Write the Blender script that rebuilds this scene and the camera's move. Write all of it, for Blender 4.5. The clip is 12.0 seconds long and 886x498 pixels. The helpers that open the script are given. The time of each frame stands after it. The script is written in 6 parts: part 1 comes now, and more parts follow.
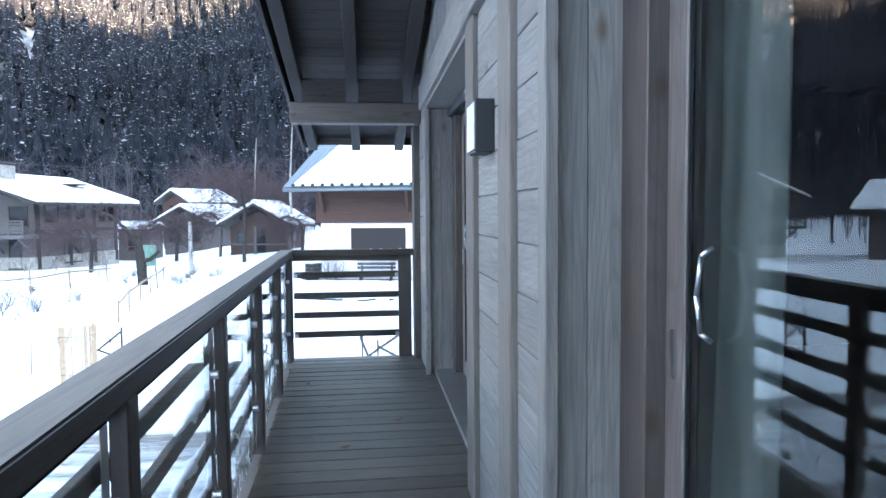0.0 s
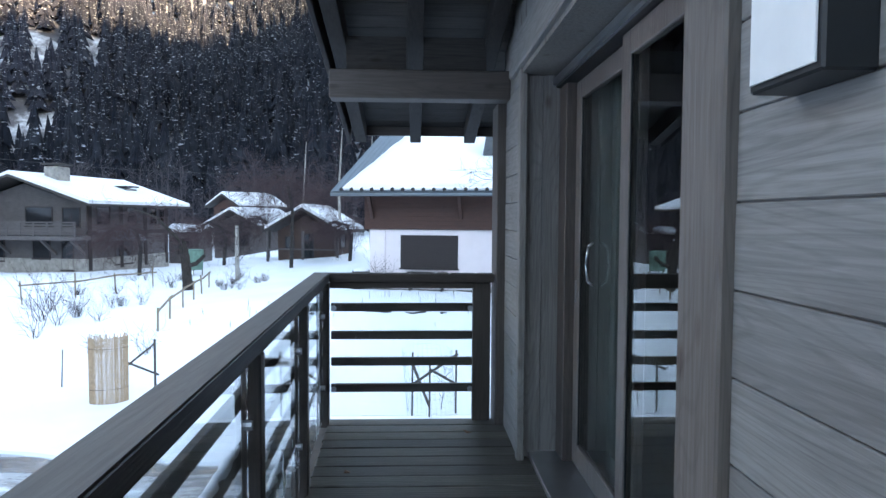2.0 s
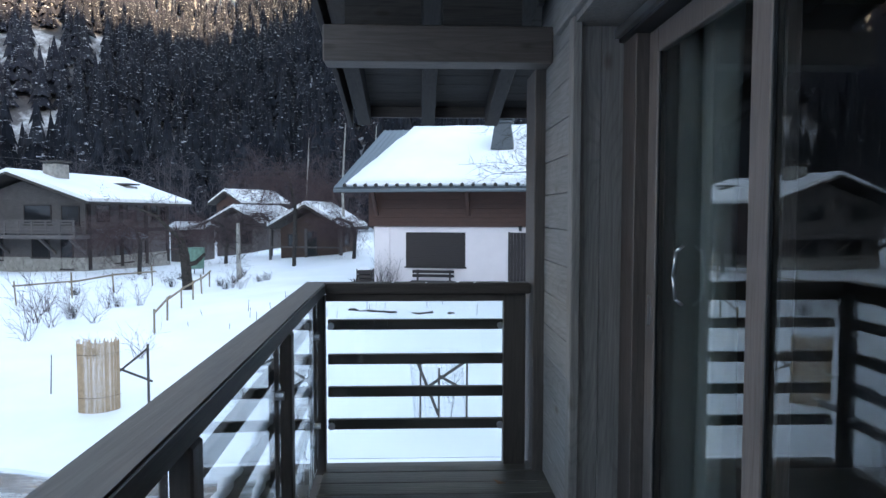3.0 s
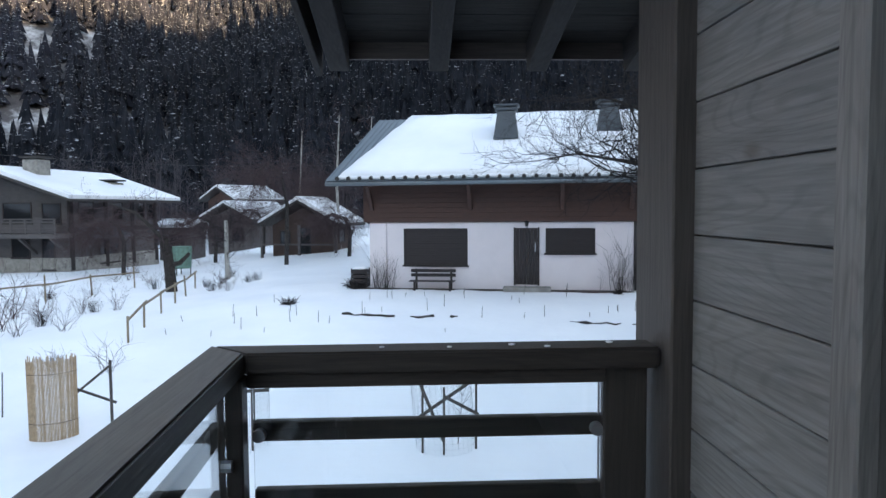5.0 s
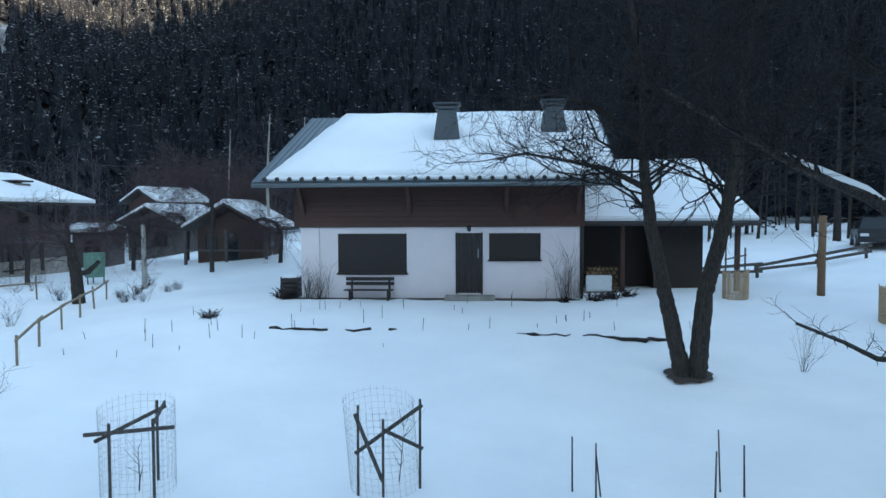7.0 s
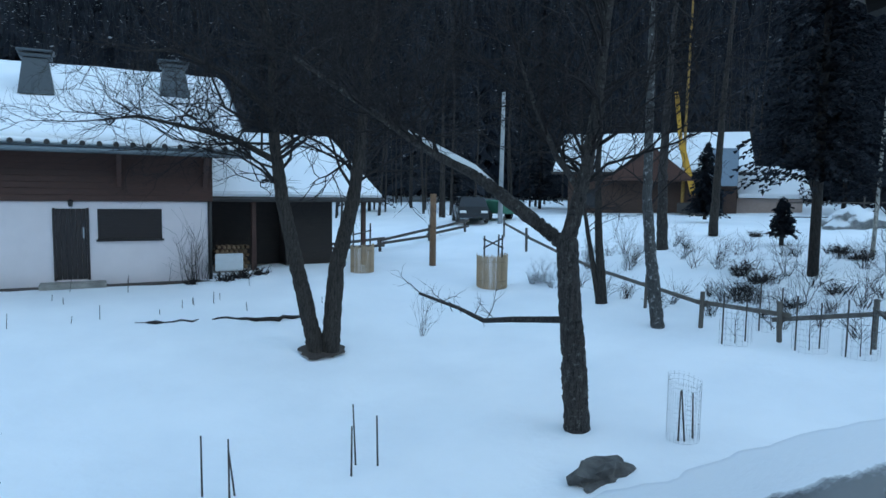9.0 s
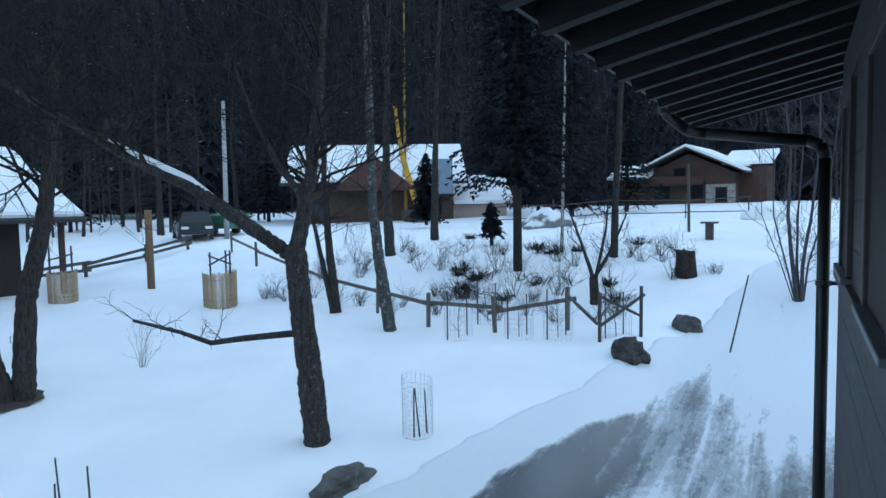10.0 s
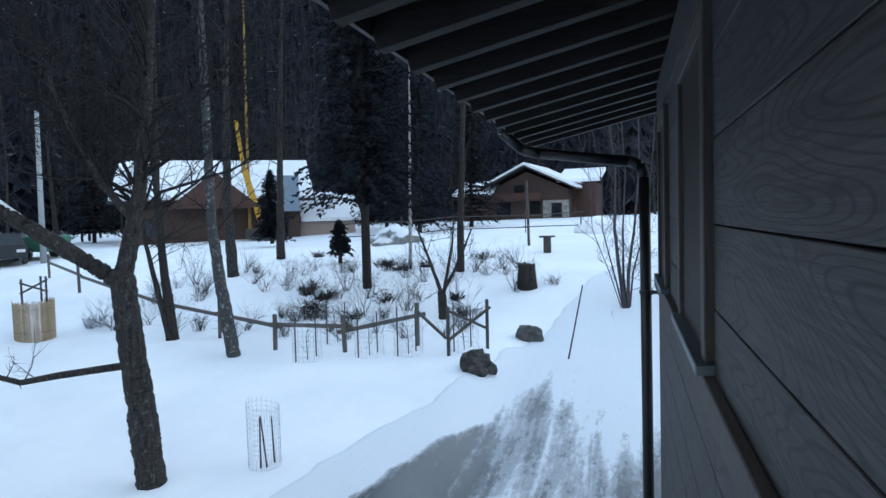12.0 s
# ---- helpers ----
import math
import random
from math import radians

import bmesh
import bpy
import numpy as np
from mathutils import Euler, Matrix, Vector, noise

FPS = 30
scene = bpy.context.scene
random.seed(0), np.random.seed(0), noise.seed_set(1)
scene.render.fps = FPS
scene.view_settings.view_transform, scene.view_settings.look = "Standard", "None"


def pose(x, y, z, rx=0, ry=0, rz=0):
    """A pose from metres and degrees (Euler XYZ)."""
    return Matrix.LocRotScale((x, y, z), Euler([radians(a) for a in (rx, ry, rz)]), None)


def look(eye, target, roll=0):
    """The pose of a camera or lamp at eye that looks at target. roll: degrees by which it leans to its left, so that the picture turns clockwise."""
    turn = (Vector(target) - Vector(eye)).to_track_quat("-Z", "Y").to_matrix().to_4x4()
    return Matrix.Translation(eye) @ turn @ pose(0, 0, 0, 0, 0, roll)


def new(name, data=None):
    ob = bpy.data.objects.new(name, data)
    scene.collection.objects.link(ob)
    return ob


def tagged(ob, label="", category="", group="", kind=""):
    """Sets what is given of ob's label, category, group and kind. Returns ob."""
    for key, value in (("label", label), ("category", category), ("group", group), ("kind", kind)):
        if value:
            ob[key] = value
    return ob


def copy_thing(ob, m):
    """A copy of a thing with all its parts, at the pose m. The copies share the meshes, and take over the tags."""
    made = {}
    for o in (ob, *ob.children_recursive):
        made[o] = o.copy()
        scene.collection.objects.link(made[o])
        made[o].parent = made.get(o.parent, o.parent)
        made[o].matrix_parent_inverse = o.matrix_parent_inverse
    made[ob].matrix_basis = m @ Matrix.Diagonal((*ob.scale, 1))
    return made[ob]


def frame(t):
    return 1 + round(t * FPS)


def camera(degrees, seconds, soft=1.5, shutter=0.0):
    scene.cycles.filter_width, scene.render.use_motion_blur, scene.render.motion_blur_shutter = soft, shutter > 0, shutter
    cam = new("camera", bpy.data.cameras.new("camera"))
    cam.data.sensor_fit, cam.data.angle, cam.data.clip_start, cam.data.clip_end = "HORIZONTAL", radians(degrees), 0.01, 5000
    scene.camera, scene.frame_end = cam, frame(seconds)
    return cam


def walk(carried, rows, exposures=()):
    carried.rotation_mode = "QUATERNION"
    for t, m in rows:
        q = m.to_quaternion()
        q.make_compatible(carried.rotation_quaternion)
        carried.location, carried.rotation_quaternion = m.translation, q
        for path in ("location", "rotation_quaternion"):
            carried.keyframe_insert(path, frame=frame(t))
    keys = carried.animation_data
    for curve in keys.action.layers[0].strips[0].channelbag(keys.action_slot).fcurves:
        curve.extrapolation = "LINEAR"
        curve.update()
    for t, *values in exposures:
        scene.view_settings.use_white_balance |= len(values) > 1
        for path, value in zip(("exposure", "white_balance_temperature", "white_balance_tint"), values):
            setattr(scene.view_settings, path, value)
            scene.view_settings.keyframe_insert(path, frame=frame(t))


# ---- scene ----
cam = camera(67.5, 12.0)
PATH = [
    (0.0, pose(-0.479, -6.092, 1.338, 86.76, 0.46, -6.53)),
    (0.5, pose(-0.515, -5.703, 1.342, 86.66, 0.03, -6.05)),
    (1.0, pose(-0.543, -5.264, 1.357, 86.90, -0.29, -4.54)),
    (1.5, pose(-0.598, -4.850, 1.371, 87.05, -0.72, -3.71)),
    (2.0, pose(-0.591, -4.409, 1.370, 87.31, -0.32, -2.41)),
    (2.5, pose(-0.619, -3.975, 1.358, 87.24, -0.15, -1.20)),
    (3.0, pose(-0.658, -3.537, 1.364, 87.02, -0.07, -2.06)),
    (5.0, pose(-0.705, -1.739, 1.367, 86.55, 0.44, -2.30)),
    (5.5, pose(-0.708, -1.347, 1.367, 86.69, 0.40, -3.52)),
    (6.0, pose(-0.695, -0.953, 1.376, 86.79, 0.22, -5.23)),
    (6.5, pose(-0.690, -0.605, 1.374, 86.88, 0.26, -6.83)),
    (8.5, pose(-0.466, 0.419, 1.307, 85.07, -0.60, -21.92)),
    (9.0, pose(-0.353, 0.448, 1.288, 85.07, -0.77, -38.78)),
    (9.5, pose(-0.245, 0.420, 1.269, 85.61, 0.31, -53.45)),
    (10.0, pose(-0.212, 0.472, 1.270, 86.01, 1.02, -61.71)),
    (10.5, pose(-0.179, 0.461, 1.285, 86.28, 1.45, -66.56)),
    (11.0, pose(-0.150, 0.468, 1.280, 86.70, 1.49, -70.50)),
    (11.5, pose(-0.132, 0.478, 1.278, 87.00, 1.49, -72.92)),
    (12.0, pose(-0.110, 0.472, 1.286, 87.14, 1.59, -74.68)),
]
# seconds, stops, kelvin, tint
EXPOSURES = [(0.0, 3.95, 6950, 15), (0.5, 3.66, 6950, 15), (1.0, 3.4, 7000, 15), (1.5, 3.1, 7050, 15), (2.5, 2.77, 7250, 15), (3.2, 2.53, 7450, 16), (5.0, 2.26, 7750, 16.5), (6.0, 2.06, 7450, 14),
             (6.7, 1.92, 6800, 6), (8.5, 1.93, 6400, 3), (9.5, 2.05, 6450, 5), (12.0, 2.3, 7200, 12)]
walk(cam, PATH, exposures=EXPOSURES)

# ---- world and sun ----
world = bpy.data.worlds.new("sky")
scene.world = world
world.use_nodes = True
wn = world.node_tree.nodes
wl = world.node_tree.links
sky = wn.new("ShaderNodeTexSky")
sky.sky_type = "NISHITA"
sky.sun_disc = False
sky.sun_elevation = radians(13.5)
sky.sun_rotation = radians(141)
sky.air_density = 1.2
sky.dust_density = 0.4
wl.new(sky.outputs["Color"], wn["Background"].inputs["Color"])
wn["Background"].inputs["Strength"].default_value = 0.15

sun_data = bpy.data.lights.new("sun", "SUN")
sun_data.energy = 3.5
sun_data.angle = radians(0.5)
sun_data.color = (1.0, 0.78, 0.5)
sun = new("sun", sun_data)
SUN_AZ, SUN_EL = radians(141), radians(13.5)
sun.matrix_world = look((0, 0, 60), (-math.sin(SUN_AZ) * 50, -math.cos(SUN_AZ) * 50, 60 - 50 * math.tan(SUN_EL)))


# ---- materials ----
def nodes_of(name, rough=0.6, metal=0.0):
    m = bpy.data.materials.new(name)
    m.use_nodes = True
    b = m.node_tree.nodes["Principled BSDF"]
    b.inputs["Roughness"].default_value = rough
    b.inputs["Metallic"].default_value = metal
    return m, m.node_tree.nodes, m.node_tree.links, b


def ramp(n, l, src, stops):
    r = n.new("ShaderNodeValToRGB")
    e = r.color_ramp.elements
    while len(e) < len(stops):
        e.new(0.5)
    for k, (p, c) in enumerate(stops):
        e[k].position = p
        e[k].color = (*c, 1)
    l.new(src, r.inputs["Fac"])
    return r.outputs["Color"]


def coords(n, l, scale=(1, 1, 1), vary=0.0):
    tc = n.new("ShaderNodeTexCoord")
    mp = n.new("ShaderNodeMapping")
    mp.inputs["Scale"].default_value = scale
    l.new(tc.outputs["Object"], mp.inputs["Vector"])
    if vary:
        oi = n.new("ShaderNodeObjectInfo")
        mul = n.new("ShaderNodeMath")
        mul.operation = "MULTIPLY"
        mul.inputs[1].default_value = vary
        l.new(oi.outputs["Random"], mul.inputs[0])
        l.new(mul.outputs[0], mp.inputs["Location"])
    return mp.outputs["Vector"]


def noise_tex(n, l, vec, scale, detail=4, rough=0.55, dist=0.0):
    t = n.new("ShaderNodeTexNoise")
    t.inputs["Scale"].default_value = scale
    t.inputs["Detail"].default_value = detail
    t.inputs["Roughness"].default_value = rough
    t.inputs["Distortion"].default_value = dist
    l.new(vec, t.inputs["Vector"])
    return t.outputs["Fac"]


def mix(n, l, kind, a, b, fac):
    m = n.new("ShaderNodeMix")
    m.data_type = "RGBA"
    m.blend_type = kind
    for key, v in ((6, a), (7, b), (0, fac)):
        if isinstance(v, (int, float)):
            m.inputs[key].default_value = v
        elif isinstance(v, tuple):
            m.inputs[key].default_value = (*v, 1)
        else:
            l.new(v, m.inputs[key])
    return m.outputs[2]


def bump(n, l, b, src, strength, dist=0.01):
    k = n.new("ShaderNodeBump")
    k.inputs["Strength"].default_value = strength
    k.inputs["Distance"].default_value = dist
    l.new(src, k.inputs["Height"])
    l.new(k.outputs["Normal"], b.inputs["Normal"])


def wood(name, dark, light, axis="y", rough=0.65, grain=1.0, knots=True, tone=0.18, grooves=0.0, rings=0.45, ring_dark=0.70):
    """Weathered timber with long grain along one axis, cathedral rings, knots and a tone for each piece."""
    m, n, l, b = nodes_of(name, rough)
    s = [26 * grain, 26 * grain, 26 * grain]
    s["xyz".index(axis)] = 1.1
    v = coords(n, l, tuple(s), 37.0)
    fine = noise_tex(n, l, v, 3.0, 6, 0.65, 0.6)
    s2 = [4.5, 4.5, 4.5]
    s2["xyz".index(axis)] = 0.55
    flow = noise_tex(n, l, coords(n, l, tuple(s2), 91.0), 1.0, 1.5, 0.4)
    many = n.new("ShaderNodeMath")
    many.operation = "MULTIPLY"
    many.inputs[1].default_value = 210.0
    l.new(flow, many.inputs[0])
    wv = n.new("ShaderNodeMath")
    wv.operation = "SINE"
    l.new(many.outputs[0], wv.inputs[0])
    c = ramp(n, l, fine, [(0.28, dark), (0.72, light)])
    growth = ramp(n, l, wv.outputs[0], [(0.0, (1.0, 1.0, 1.0)), (0.5, (1, 1, 1)), (1.0, (ring_dark, ring_dark * 0.99, ring_dark * 0.98))])
    c = mix(n, l, "MULTIPLY", c, growth, rings)
    blot = noise_tex(n, l, coords(n, l, (1, 1, 1), 13.0), 2.3, 3)
    c = mix(n, l, "MULTIPLY", c, ramp(n, l, blot, [(0.3, (0.78, 0.77, 0.76)), (0.7, (1.0, 1.0, 1.0))]), 0.7)
    if knots:
        vo = n.new("ShaderNodeTexVoronoi")
        vo.inputs["Scale"].default_value = 1.0
        s3 = [5.5, 5.5, 5.5]
        s3["xyz".index(axis)] = 2.6
        l.new(coords(n, l, tuple(s3), 53.0), vo.inputs["Vector"])
        c = mix(n, l, "MULTIPLY", c, ramp(n, l, vo.outputs["Distance"], [(0.05, (0.52, 0.40, 0.32)), (0.14, (1, 1, 1))]), 0.85)
    if grooves:
        # machined grooves along the board, their shade darkened into the colour
        sp = n.new("ShaderNodeSeparateXYZ")
        tc = n.new("ShaderNodeTexCoord")
        l.new(tc.outputs["Object"], sp.inputs[0])
        gm = n.new("ShaderNodeMath")
        gm.operation = "MULTIPLY"
        gm.inputs[1].default_value = math.tau / grooves
        l.new(sp.outputs["Y"], gm.inputs[0])
        gs = n.new("ShaderNodeMath")
        gs.operation = "SINE"
        l.new(gm.outputs[0], gs.inputs[0])
        c = mix(n, l, "MULTIPLY", c, ramp(n, l, gs.outputs[0], [(0.0, (0.55, 0.54, 0.52)), (0.5, (1, 1, 1))]), 0.8)
    oi = n.new("ShaderNodeObjectInfo")
    c = mix(n, l, "MULTIPLY", c, ramp(n, l, oi.outputs["Random"], [(0.0, (1 - tone,) * 3), (1.0, (1.0, 1.0, 1.0))]), 1.0)
    l.new(c, b.inputs["Base Color"])
    bump(n, l, b, fine, 0.35, 0.004)
    return m


def painted(name, col, rough=0.5, metal=0.0, var=0.12, scale=6.0, bumps=0.08):
    m, n, l, b = nodes_of(name, rough, metal)
    f = noise_tex(n, l, coords(n, l, (1, 1, 1), 11.0), scale, 5)
    lo = tuple(c * (1 - var) for c in col)
    l.new(ramp(n, l, f, [(0.3, lo), (0.7, col)]), b.inputs["Base Color"])
    g = noise_tex(n, l, coords(n, l, (1, 1, 1), 11.0), scale * 14, 4)
    bump(n, l, b, g, bumps, 0.004)
    return m


def snow_mat(name, lumps=1.0):
    m, n, l, b = nodes_of(name, 0.75)
    v = coords(n, l)
    big = noise_tex(n, l, v, 0.35, 5)
    small = noise_tex(n, l, v, 5.0, 6, 0.6)
    c = ramp(n, l, big, [(0.3, (0.80, 0.82, 0.85)), (0.65, (0.89, 0.90, 0.92))])
    l.new(c, b.inputs["Base Color"])
    b.inputs["Specular IOR Level"].default_value = 0.2
    bump(n, l, b, mix(n, l, "ADD", big, small, 0.25), 0.5 * lumps, 0.12)
    return m


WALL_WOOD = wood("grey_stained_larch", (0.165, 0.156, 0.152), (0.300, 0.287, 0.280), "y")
# the side wall's shade is put into this darker copy of the larch
SHADED_WOOD_X = wood("shaded_side_boards", (0.016, 0.014, 0.015), (0.088, 0.080, 0.080), "x", rings=1.0, ring_dark=0.35)
POST_WOOD = wood("grey_stained_post", (0.165, 0.148, 0.140), (0.31, 0.288, 0.275), "z")
TRIM_WOOD = wood("brown_stained_trim", (0.120, 0.098, 0.087), (0.215, 0.186, 0.169), "z")
CORNER_WOOD = wood("dark_brown_corner_post", (0.050, 0.038, 0.033), (0.105, 0.086, 0.078), "z", knots=False)
BEAM_WOOD = wood("brown_stained_beam", (0.066, 0.050, 0.043), (0.125, 0.100, 0.089), "x")
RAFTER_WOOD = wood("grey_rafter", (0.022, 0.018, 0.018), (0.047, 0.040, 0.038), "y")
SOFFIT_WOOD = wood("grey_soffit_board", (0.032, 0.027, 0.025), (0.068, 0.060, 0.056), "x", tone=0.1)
DECK_WOOD = wood("weathered_deck_board", (0.040, 0.034, 0.027), (0.165, 0.147, 0.122), "x", 0.5, 1.3, tone=0.6, grooves=0.023)
RAIL_WOOD_Y = wood("dark_stained_rail", (0.032, 0.022, 0.018), (0.080, 0.061, 0.053), "y", 0.7, knots=False)
HANDRAIL_WOOD = wood("weathered_handrail", (0.034, 0.026, 0.023), (0.098, 0.085, 0.081), "y", 0.55, knots=False)
RAIL_WOOD_X = wood("dark_stained_cross_rail", (0.032, 0.022, 0.018), (0.080, 0.061, 0.053), "x", 0.7, knots=False)
RAIL_WOOD_Z = wood("dark_stained_rail_post", (0.045, 0.034, 0.029), (0.090, 0.072, 0.063), "z", 0.5, knots=False)
JAMB_WOOD = wood("dark_brown_jamb", (0.062, 0.047, 0.042), (0.125, 0.100, 0.092), "z", 0.55)
FRAME_WOOD = wood("brown_door_frame", (0.115, 0.092, 0.085), (0.20, 0.17, 0.157), "z", 0.5, knots=False)
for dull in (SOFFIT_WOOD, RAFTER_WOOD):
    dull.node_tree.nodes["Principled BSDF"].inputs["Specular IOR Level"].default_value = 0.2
DARK_METAL = painted("anthracite_metal", (0.022, 0.024, 0.027), 0.45, 0.3)
STEEL = painted("brushed_steel", (0.55, 0.56, 0.58), 0.3, 1.0)
ZINC = painted("zinc_sheet", (0.16, 0.19, 0.21), 0.45, 0.6)
SNOW = snow_mat("snow")
ROOF_SNOW = snow_mat("roof_snow", 0.5)


def glass(name, tint=(1, 1, 1), rough=0.0):
    m, n, l, b = nodes_of(name, rough)
    b.inputs["Base Color"].default_value = (*tint, 1)
    b.inputs["Transmission Weight"].default_value = 1.0
    b.inputs["IOR"].default_value = 1.45
    return m


def frosted_glass(name):
    """Clear balustrade glass with rime and splashed snow low on the pane."""
    m, n, l, b = nodes_of(name, 0.02)
    b.inputs["IOR"].default_value = 1.45
    tc = n.new("ShaderNodeTexCoord")
    sp = n.new("ShaderNodeSeparateXYZ")
    l.new(tc.outputs["Object"], sp.inputs[0])
    f = noise_tex(n, l, coords(n, l, (2.2, 2.2, 1.4)), 3.0, 7, 0.7, 1.2)
    add = n.new("ShaderNodeMath")
    add.operation = "MULTIPLY_ADD"
    add.inputs[1].default_value = -0.30
    l.new(sp.outputs["Z"], add.inputs[0])
    l.new(f, add.inputs[2])
    mask = ramp(n, l, add.outputs[0], [(0.50, (0, 0, 0)), (0.62, (0.7, 0.7, 0.7))])
    inv = n.new("ShaderNodeInvert")
    l.new(mask, inv.inputs["Color"])
    b.inputs["Base Color"].default_value = (0.93, 0.96, 0.97, 1)
    l.new(inv.outputs[0], b.inputs["Transmission Weight"])
    l.new(ramp(n, l, mask, [(0, (0.02,) * 3), (0.5, (0.6,) * 3)]), b.inputs["Roughness"])
    return m


GLASS = glass("window_glass", (0.9, 0.94, 0.93))
RAIL_GLASS = frosted_glass("rime_streaked_glass")


# ---- builders ----
def box(bm, x0, x1, y0, y1, z0, z1, bevel=0.0):
    r = bmesh.ops.create_cube(bm, size=1.0)
    vs = r["verts"]
    for v in vs:
        v.co = Vector((x0 + (v.co.x + 0.5) * (x1 - x0), y0 + (v.co.y + 0.5) * (y1 - y0), z0 + (v.co.z + 0.5) * (z1 - z0)))
    if bevel:
        es = list({e for v in vs for e in v.link_edges})
        bmesh.ops.bevel(bm, geom=es, offset=bevel, segments=1, affect="EDGES")
    return vs


def rod(bm, a, b, r0, r1=None, seg=8, caps=True):
    """A round bar from a to b."""
    a, b = Vector(a), Vector(b)
    r1 = r0 if r1 is None else r1
    q = (b - a).to_track_quat("Z", "Y")
    ring = []
    for p, r in ((a, r0), (b, r1)):
        ring.append([bm.verts.new(p + q @ Vector((r * math.cos(k * math.tau / seg), r * math.sin(k * math.tau / seg), 0))) for k in range(seg)])
    for k in range(seg):
        bm.faces.new((ring[0][k], ring[0][(k + 1) % seg], ring[1][(k + 1) % seg], ring[1][k]))
    if caps:
        bm.faces.new(ring[0][::-1])
        bm.faces.new(ring[1])


def beam(bm, a, b, w, h, bevel=0.0):
    """A squared bar from a to b, w across and h high."""
    a, b = Vector(a), Vector(b)
    d = (b - a).normalized()
    side = d.cross(Vector((0, 0, 1)))
    side = Vector((1, 0, 0)) if side.length < 1e-4 else side.normalized()
    up = side.cross(d)
    vs = [bm.verts.new(p + side * (sx * w / 2) + up * (sz * h / 2)) for p in (a, b) for sx, sz in ((-1, -1), (1, -1), (1, 1), (-1, 1))]
    fs = [bm.faces.new([vs[i] for i in f]) for f in ((0, 1, 2, 3), (7, 6, 5, 4), (0, 4, 5, 1), (1, 5, 6, 2), (2, 6, 7, 3), (3, 7, 4, 0))]
    bmesh.ops.recalc_face_normals(bm, faces=fs)
    if bevel:
        bmesh.ops.bevel(bm, geom=list({e for f in fs for e in f.edges}), offset=bevel, segments=1, affect="EDGES")


def mesh_of(bm, name, mat, smooth=False):
    me = bpy.data.meshes.new(name)
    bmesh.ops.recalc_face_normals(bm, faces=bm.faces)
    bm.to_mesh(me)
    bm.free()
    if smooth:
        me.shade_smooth()
    me.materials.append(mat)
    return me


def part(name, bm, mat, parent=None, label="", smooth=False):
    ob = new(name, mesh_of(bm, name, mat, smooth))
    ob.parent = parent
    return tagged(ob, label)


def thing(name, label, category, group="", at=(0, 0, 0), kind=""):
    ob = new(name)
    ob.empty_display_size = 0.2
    ob.location = at
    return tagged(ob, label, category, group, kind)


def one(name, mat, parent, *dims, bevel=0.0, label=""):
    bm = bmesh.new()
    box(bm, *dims, bevel=bevel)
    return part(name, bm, mat, parent, label)


def lone(name, bm, mat, label, category, kind="", group="", smooth=False):
    return tagged(part(name, bm, mat, None, "", smooth), label, category, group, kind)


def raw(name, verts, faces, mat, smooth=False, parent=None):
    me = bpy.data.meshes.new(name)
    me.from_pydata(verts, [], faces)
    if smooth:
        me.shade_smooth()
    me.materials.append(mat)
    ob = new(name, me)
    ob.parent = parent
    return ob


def smooth(a, b, x):
    t = min(1.0, max(0.0, (x - a) / (b - a)))
    return t * t * (3 - 2 * t)


# ---- ground, road, mountains ----
def valley(x, y):
    """Height of the snow: a garden that climbs gently to the neighbour's chalet and, eastwards, to a bank and upper field."""
    house = 1.15 * smooth(9, 22, y) * (0.62 + 0.38 * smooth(-12, -3, x)) * (1 - 0.5 * smooth(30, 48, y) * (1 - smooth(-19, -13, x)) + 0.5 * smooth(31, 41, y) * smooth(-19, -12, x) * (1 - smooth(-4, 6, x)))
    east = 3.6 * (0.10 * smooth(4, 9, x) + 0.16 * smooth(9, 17, x) + 0.30 * smooth(16, 22, x) + 0.22 * smooth(20, 32, x) + 0.22 * smooth(30, 60, x))
    east *= 1 - 0.10 * smooth(9, 24, y)
    road_cut = 0.35 * smooth(3.9, 2.6, y) * smooth(6, 9, x) * (1 - smooth(14, 20, x))
    rise = (house ** 3 + east ** 3) ** (1 / 3)
    lumps = 0.05 * noise.noise(Vector((x * 0.5, y * 0.5, 0))) + 0.10 * noise.noise(Vector((x * 0.13, y * 0.13, 3)))
    return -2.75 + rise + lumps - road_cut


def mountain(x, y):
    """Forested valley sides beyond the houses; the sunward side is an unseen ridge, added to keep the valley in shade.
    """
    r = math.hypot(x, y)
    a = math.degrees(math.atan2(x, y))
    front = 1 - smooth(112, 150, abs(a - 20))
    start = 135 + 75 * smooth(5, -20, a)
    h = 0.52 * max(0.0, r - start) * front
    notch = smooth(-33, -37, a) * smooth(-75, -62, a)
    h += (min(h, 150) + 0.46 * max(0.0, r - 560) - h) * notch
    back = 0.34 * max(0.0, r - 230) * (1 - front)
    gully = noise.noise(Vector((x * 0.006, y * 0.006, 1.7))) * 60 + noise.noise(Vector((x * 0.02, y * 0.02, 5))) * 18
    # unseen crest raised and cut only to place the sunlit patch opposite
    ridge = (40 * smooth(132, 128, a) * smooth(95, 110, a) - 48 * smooth(131.5, 134, a) * smooth(146, 140, a)) * smooth(400, 900, r)
    return min(h + back, 420) + ridge + gully * smooth(150, 420, r)


def land(x, y):
    r = math.hypot(x, y)
    return valley(x, y) * (1 - smooth(70, 160, r)) + mountain(x, y)


